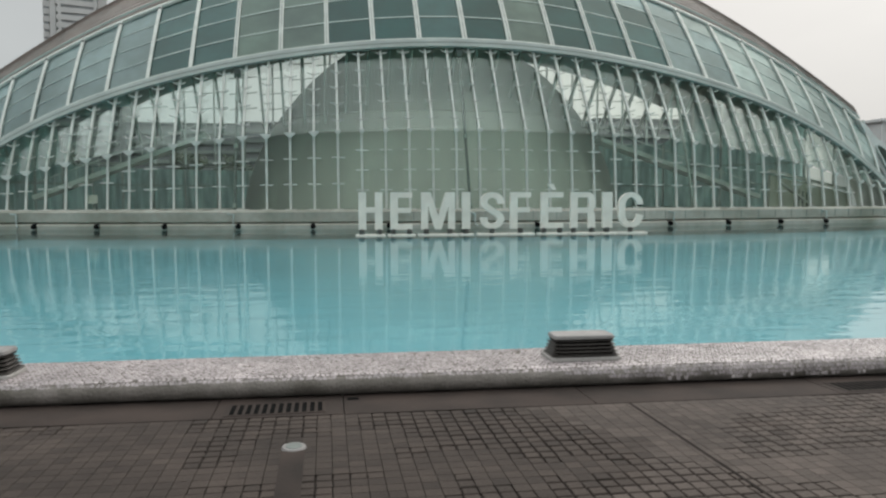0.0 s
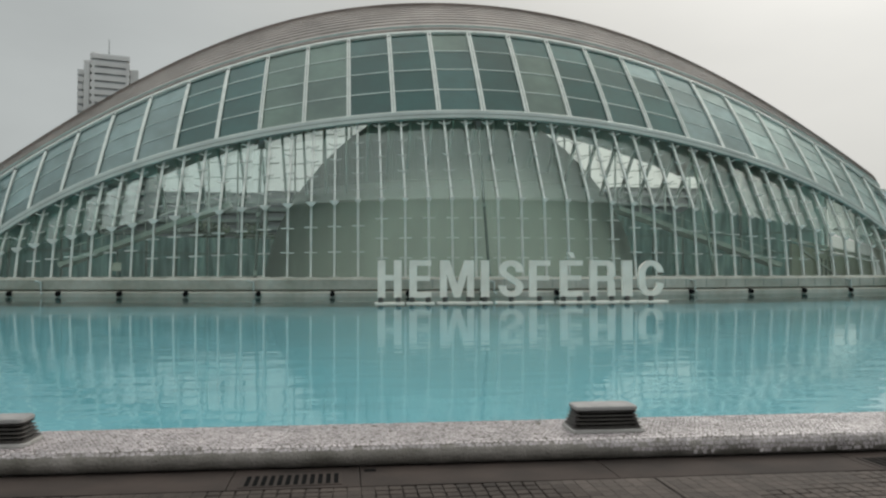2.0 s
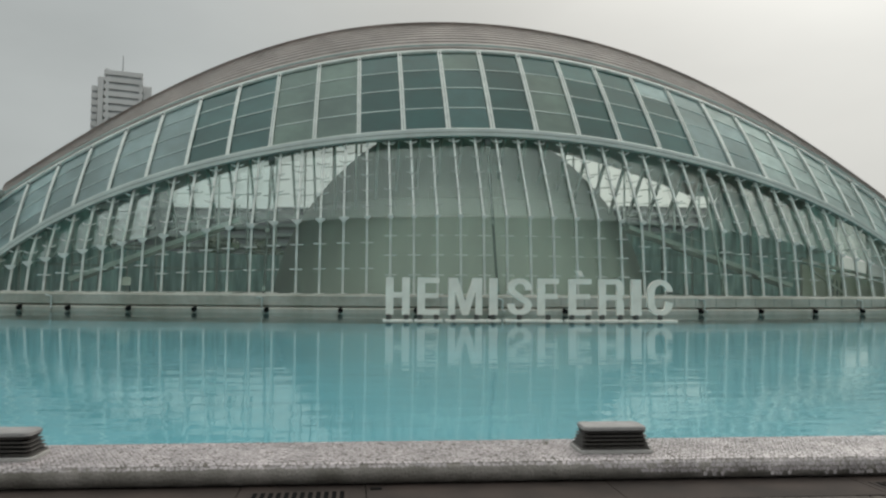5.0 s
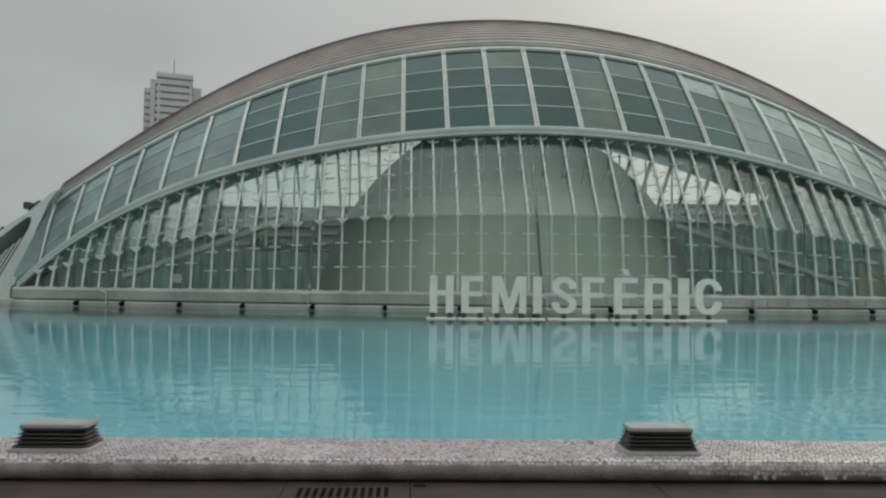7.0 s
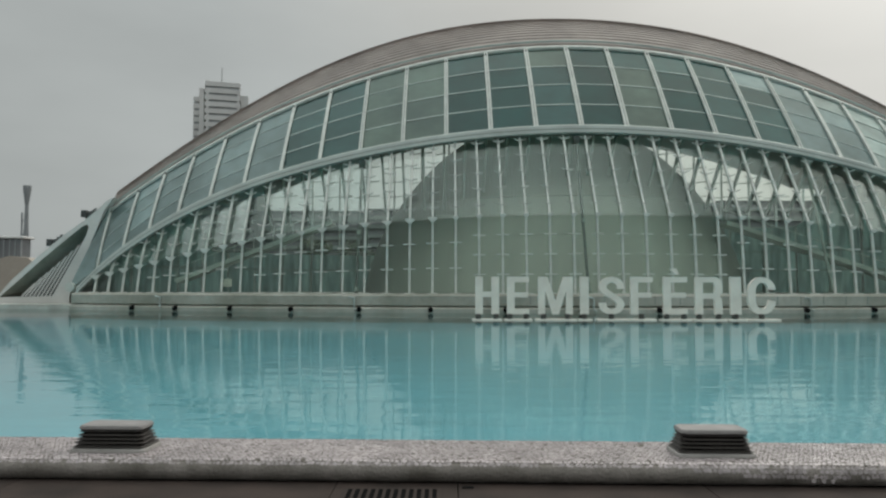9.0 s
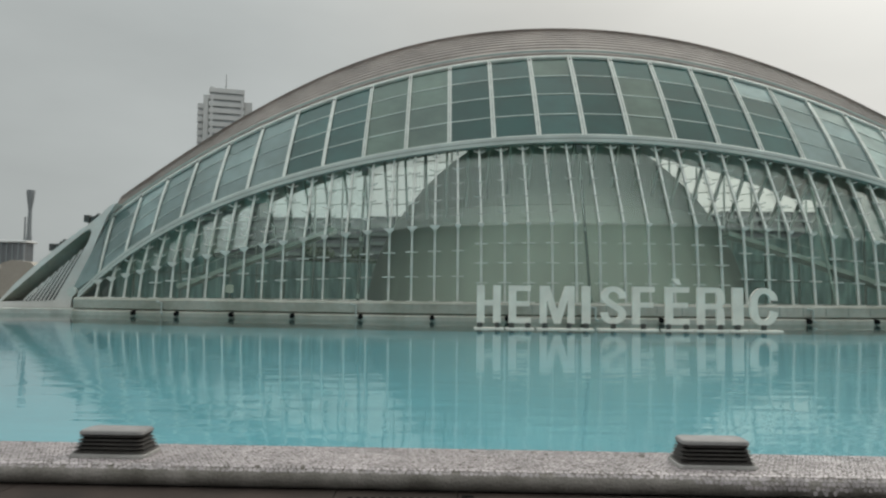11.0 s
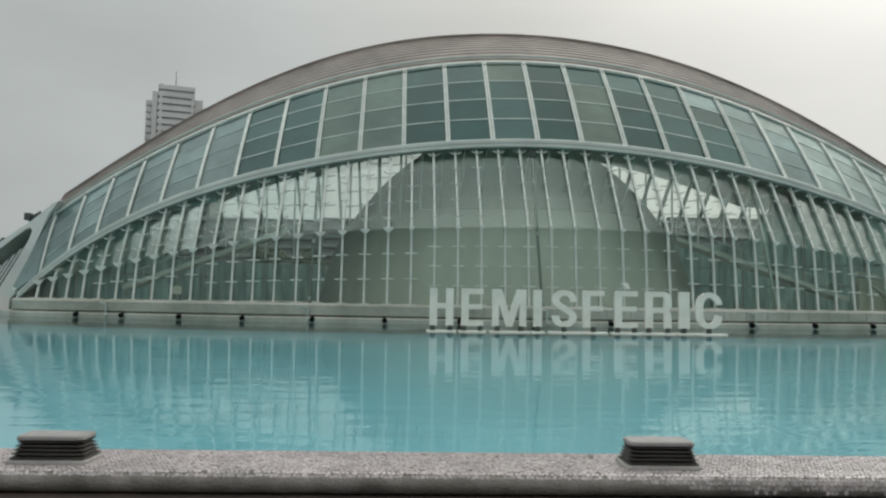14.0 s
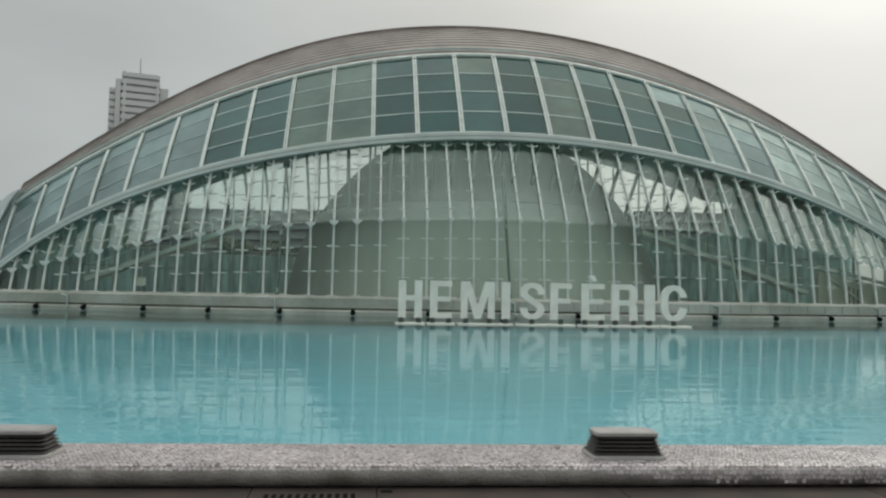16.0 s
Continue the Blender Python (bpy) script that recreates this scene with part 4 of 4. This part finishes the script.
def tree(rnd, x, y, high):
    """A plane tree: a forked trunk under an uneven crown of leaf clumps."""
    t = tagged(empty("tree", (x, y, 0)), "dark green leafy tree behind the hall", "tree", "trees behind the hall")
    bm = bmesh.new()
    tube(bm, (0, 0, -0.1), (0, 0, high * 0.45), 0.28, 8, 0.17)
    for k in range(5):
        a = 1.257 * k + rnd.uniform(-0.3, 0.3)
        tube(bm, (0, 0, high * rnd.uniform(0.3, 0.42)), (high * 0.26 * math.cos(a), high * 0.26 * math.sin(a), high * rnd.uniform(0.6, 0.8)), 0.12, 6, 0.04)
    part("trunk", bm, BARK, t)
    vs, fs = [], []
    lumps = [(rnd.uniform(-0.26, 0.26) * high, rnd.uniform(-0.26, 0.26) * high, rnd.uniform(0.48, 0.88) * high, rnd.uniform(0.10, 0.19) * high) for _ in range(11)]
    for _ in range(1100):
        cx, cy, cz, r = rnd.choice(lumps)
        u = Vector((rnd.gauss(0, 1), rnd.gauss(0, 1), rnd.gauss(0, 1))).normalized()
        c = Vector((cx, cy, cz)) + u * r * rnd.uniform(0.6, 1.08)
        p = Vector((rnd.gauss(0, 1), rnd.gauss(0, 1), rnd.gauss(0, 1))).normalized()
        q = u.cross(p).normalized()
        s = rnd.uniform(0.16, 0.34)
        k = len(vs)
        vs += [c - p * s, c - q * s * 0.6, c + p * s, c + q * s * 0.6]
        fs.append((k, k + 1, k + 2, k + 3))
    me = bpy.data.meshes.new("crown")
    me.from_pydata(vs, [], fs)
    me.materials.append(LEAF)
    new("crown", me).parent = t


grove = random.Random(11)
for i in range(13):
    tree(grove, -38 + 6.1 * i + grove.uniform(-1.5, 1.5) if i < 7 else 26 + 7.0 * (i - 7) + grove.uniform(-1.5, 1.5), 112 + grove.uniform(-4, 6), grove.uniform(6.5, 9.5))

# ---- louvred lamps on the kerb ----
def louvre_lamp(x):
    y = rim_y(x, 6.12)
    lamp = tagged(empty("louvred_lamp", (x, y, 0.18)), "squat louvred lamp with grey cap standing on the mosaic kerb", "lamp", "louvred lamps on the kerb")
    lamp.rotation_euler[2] = RIM_SLOPE

    def ring(bm, w0, d0, z0, w1, d1, z1, bev=0.01):
        """A low block with rounded corners in plan, from one size at its foot to another at its top."""
        rows = []
        for w, d, z in ((w0 - 2 * bev, d0 - 2 * bev, z0), (w0, d0, z0 + bev), (w1, d1, z1 - bev), (w1 - 2 * bev, d1 - 2 * bev, z1)):
            r = min(0.055, d / 2 - 0.01)
            row = []
            for cx, cy, a0 in ((1, 1, 0), (-1, 1, 90), (-1, -1, 180), (1, -1, 270)):
                for k in range(6):
                    a = radians(a0 + 18 * k)
                    row.append((cx * (w / 2 - r) + r * math.cos(a), 0.19 + cy * (d / 2 - r) + r * math.sin(a), z))
            rows.append(row)
        vs = loft(bm, rows, close=True)
        bm.faces.new(list(reversed(vs[0])))
        bm.faces.new(vs[-1])
    bm = bmesh.new()
    ring(bm, 0.67, 0.38, 0.0, 0.66, 0.37, 0.035, 0.006)
    part("base_plate", bm, VENTBASE, lamp)
    bm = bmesh.new()
    ring(bm, 0.55, 0.29, 0.03, 0.48, 0.24, 0.2, 0.004)
    part("core", bm, BLACK, lamp)
    for i in range(5):
        z, w = 0.050 + 0.031 * i, 0.635 - 0.019 * i
        bm = bmesh.new()
        ring(bm, w, w - 0.27, z - 0.005, w - 0.05, w - 0.32, z + 0.008, 0.002)
        part("louvre", bm, LOUVRE, lamp)
    bm = bmesh.new()
    ring(bm, 0.565, 0.29, 0.185, 0.555, 0.28, 0.222, 0.008)
    part("cap", bm, VENTCAP, lamp, "weathered grey cap")
    return lamp


for x in (-2.855, 2.275):
    louvre_lamp(x)

# ---- gutter along the kerb ----
gutter = tagged(empty("gutter"), "dark stone gutter strip along the kerb", "gutter", kind="structure")
GX = [-60.0, -20.0, -8.0, -3.5, -0.86, 0.12, 2.1, 4.22, 5.25, 9.0, 20.0, 60.0]
for a, b in zip(GX, GX[1:]):
    bm = bmesh.new()
    vs = [(a + 0.004, 5.43), (b - 0.004, 5.43), (b - 0.004, 6.0), (a + 0.004, 6.0)]
    slab(bm, [(x, rim_y(x, y), 0.0) for x, y in vs], -0.08)
    part("stone", bm, GUTTER, gutter)
for x0 in (-0.74, 4.33):
    grate = tagged(empty("drain_grate", (x0, rim_y(x0, 5.47), 0.001)), "slotted drain inlet in the gutter stone", "drain", "drain inlets in the gutter")
    bm = bmesh.new()
    box(bm, -0.04, 0.72, 0, 0.31, -0.004, 0.004)
    part("frame", bm, GUTTER, grate)
    for i in range(12):
        bm = bmesh.new()
        box(bm, 0.060 * i, 0.060 * i + 0.034, 0.03, 0.28, 0.0, 0.007)
        part("slot", bm, BLACK, grate)
bm = bmesh.new()
box(bm, -0.045, 0.045, -0.025, 0.025, -0.002, 0.006, 0.002)
o = tagged(part("drain_hole", bm, BLACK), "small dark drain hole in the gutter", "drain")
o.location = (0.2, rim_y(0.2, 5.84), 0.001)
# round floor lamp and the smooth slab strip before it
disc = tagged(empty("floor_disc", (-0.225, 4.72, 0)), "round pale metal disc set in the paving", "floor disc")
bm = bmesh.new()
tube(bm, (0, 0, 0), (0, 0, 0.012), 0.082, 28, 0.074)
part("rim", bm, VENTCAP, disc)
bm = bmesh.new()
tube(bm, (0, 0, 0.01), (0, 0, 0.016), 0.058, 24, 0.054)
part("lens", bm, DARKPIPE, disc)
bm = bmesh.new()
box(bm, -0.30, -0.155, 0.2, 4.66, -0.08, 0.002)
tagged(part("slab_strip", bm, GUTTER), "smooth narrow stone strip let into the paving", "paving strip", kind="structure")

# ---- paving setts ----
bm = bmesh.new()
vs = [bm.verts.new((x, rim_y(x, y), -0.014)) for x, y in ((-6.4, -0.05), (9.0, -0.05), (9.0, 5.43), (-6.4, 5.43))]
bm.faces.new(vs)
tagged(part("joint_bed", bm, JOINT), "dark sandy bed of the paving joints", "joint bed", kind="structure")
bm = bmesh.new()
slab(bm, [(2.35, 0.2, 0.0015), (2.372, 0.2, 0.0015), (2.372, 5.33, 0.0015), (2.35, 5.33, 0.0015)], -0.05)
tagged(part("expansion_joint", bm, JOINT), "dark open joint running across the paving", "joint", kind="structure")
paving = tagged(empty("pavement"), "worn grey square stone setts with dark joints", "pavement", kind="structure")
rnd = random.Random(5)
P = 0.1


def sett_shape(w, d, h, jit, face=0.9):
    """Top, chamfer and sides of one sett round its own middle."""
    c = [(-w / 2, -d / 2), (w / 2, -d / 2), (w / 2, d / 2), (-w / 2, d / 2)]
    c = [(x + rnd.uniform(-jit, jit), y + rnd.uniform(-jit, jit)) for x, y in c]
    vs = [(x, y, -0.05) for x, y in c] + [(x, y, h - 0.006) for x, y in c] + [(x * face, y * face, h) for x, y in c]
    fs = [(8, 9, 10, 11)]
    for b in (0, 4):
        fs += [(b + i, b + (i + 1) % 4, b + 4 + (i + 1) % 4, b + 4 + i) for i in range(4)]
    return vs, fs


def flush(x, y):
    """Where the joints are filled and worn away."""
    return noise.noise((x * 0.9, y * 1.1, 3.3)) + 0.35 * noise.noise((x * 3.1, y * 4.0, 8.3)) > -0.02


def lit_side(x, y):
    """Where the paler copy lies, more to the right: brighter ground put into the colour."""
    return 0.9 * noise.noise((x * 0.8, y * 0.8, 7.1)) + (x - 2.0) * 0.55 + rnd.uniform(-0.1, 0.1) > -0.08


variants = {}
for tight, lit in ((False, False), (False, True), (True, False), (True, True)):
    variants[tight, lit] = []
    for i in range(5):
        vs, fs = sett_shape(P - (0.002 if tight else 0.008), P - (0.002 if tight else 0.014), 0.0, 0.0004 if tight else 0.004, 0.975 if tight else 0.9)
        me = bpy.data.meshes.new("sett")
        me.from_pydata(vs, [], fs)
        me.materials.append(LITSETT if lit else SETT)
        variants[tight, lit].append(me)
rest_v, rest_f, slots = [], [], []
for iy in range(54):
    for ix in range(-62, 88):
        x, y = 2.32 + P * (ix - 23) + 0.05, 5.37 - P * iy
        if -0.31 < x - 0.0 < -0.145 and y < 4.72 or (x + 0.225) ** 2 + (y - 4.72) ** 2 < 0.0049:
            continue
        y = rim_y(x, y)
        tight, lit = flush(x, y), lit_side(x, y)
        if -0.1 < x < 2.4 and 4.05 < y - RIM_SLOPE * x < 5.25:
            o = new("sett", variants[tight, lit][rnd.randrange(5)])
            o.parent = paving
            o.location, o.rotation_euler[2] = (x, y, rnd.uniform(-0.003, 0.001) if not tight else -0.001), (rnd.randrange(2) * math.pi + rnd.uniform(-0.02, 0.02))
        else:
            vs, fs = sett_shape(P - (0.002 if tight else 0.008), P - (0.002 if tight else 0.014), rnd.uniform(-0.003, 0.001) if not tight else -0.001, 0.0004 if tight else 0.004, 0.975 if tight else 0.9)
            k = len(rest_v)
            rest_v += [(x + a, y + b, c) for a, b, c in vs]
            rest_f += [tuple(k + q for q in f) for f in fs]
            slots += [int(lit)] * len(fs)
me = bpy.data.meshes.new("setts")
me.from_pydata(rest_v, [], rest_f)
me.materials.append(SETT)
me.materials.append(LITSETT)
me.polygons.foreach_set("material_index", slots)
o = new("setts", me)
o.parent = paving
tagged(o, kind="stuff")

# ---- mosaic on the kerb ----
prof = PROFILE[2:9]
lengths = [0.0]
for a, b in zip(prof, prof[1:]):
    lengths.append(lengths[-1] + math.dist(a, b))


def on_kerb(x, q, lift):
    """A place on the kerb's skin, q metres round its section from the foot, lift above it."""
    q = min(max(q, 0.0), lengths[-1] - 1e-6)
    i = max(k for k in range(len(lengths) - 1) if lengths[k] <= q)
    (y0, z0), (y1, z1) = prof[i], prof[i + 1]
    f = (q - lengths[i]) / (lengths[i + 1] - lengths[i])
    nx, nz = -(z1 - z0), (y1 - y0)
    k = lift / math.hypot(nx, nz)
    return Vector((x, rim_y(x, 6.05 + y0 + f * (y1 - y0) + nx * k), z0 + f * (z1 - z0) + nz * k))


C = 0.037
rest_v, rest_f = [], []
nq = int(lengths[-1] / C)
for ix in range(int(11.6 / C)):
    for iq in range(nq):
        x, q = -5.0 + C * (ix + 0.5 * (iq % 2) + rnd.uniform(-0.15, 0.15)), C * (iq + 0.5 + rnd.uniform(-0.15, 0.15))
        kept = min(1, max(0, (x - 1.7) / 1.3))            # the mosaic reaches further down where it is whole
        bare = noise.noise((x * 7, q * 22, 1.7)) > 0.5 and q < 0.14
        if q < 0.118 - 0.098 * kept + 0.02 * noise.noise((x * 4.3, 0, 0)) or bare and kept or rnd.random() < 0.02:
            continue
        sides = rnd.choice((4, 5, 5, 6, 6))
        a0 = rnd.uniform(0, 6.28)
        r = C * rnd.uniform(0.46, 0.60)
        ring = []
        for i in range(sides):
            a = a0 + 6.283 * (i + rnd.uniform(-0.22, 0.22)) / sides
            ring.append((x + max(-0.5, min(0.5, 1.2 * r / C * math.cos(a))) * C * 0.93, q + max(-0.5, min(0.5, 1.2 * r / C * math.sin(a))) * C * 0.90))
        lift = rnd.uniform(0.002, 0.0045)
        low = [on_kerb(a, b, -0.001) for a, b in ring]
        top = [on_kerb(a, b, lift) for a, b in ring]
        fs = [tuple(range(sides, 2 * sides))] + [(i, (i + 1) % sides, sides + (i + 1) % sides, sides + i) for i in range(sides)]
        if 0.0 < x < 0.38:
            c = sum(top, Vector()) / sides
            me = bpy.data.meshes.new("mosaic_chip")
            me.from_pydata([p - c for p in low + top], [], fs)
            me.materials.append(CHIP)
            o = new("mosaic_chip", me)
            o.location, o.parent = c, rim
        else:
            k = len(rest_v)
            rest_v += low + top
            rest_f += [tuple(k + i for i in f) for f in fs]
me = bpy.data.meshes.new("mosaic_chips")
me.from_pydata(rest_v, [], rest_f)
me.materials.append(CHIP)
o = new("mosaic_chips", me)
o.parent = rim
tagged(o, kind="stuff")
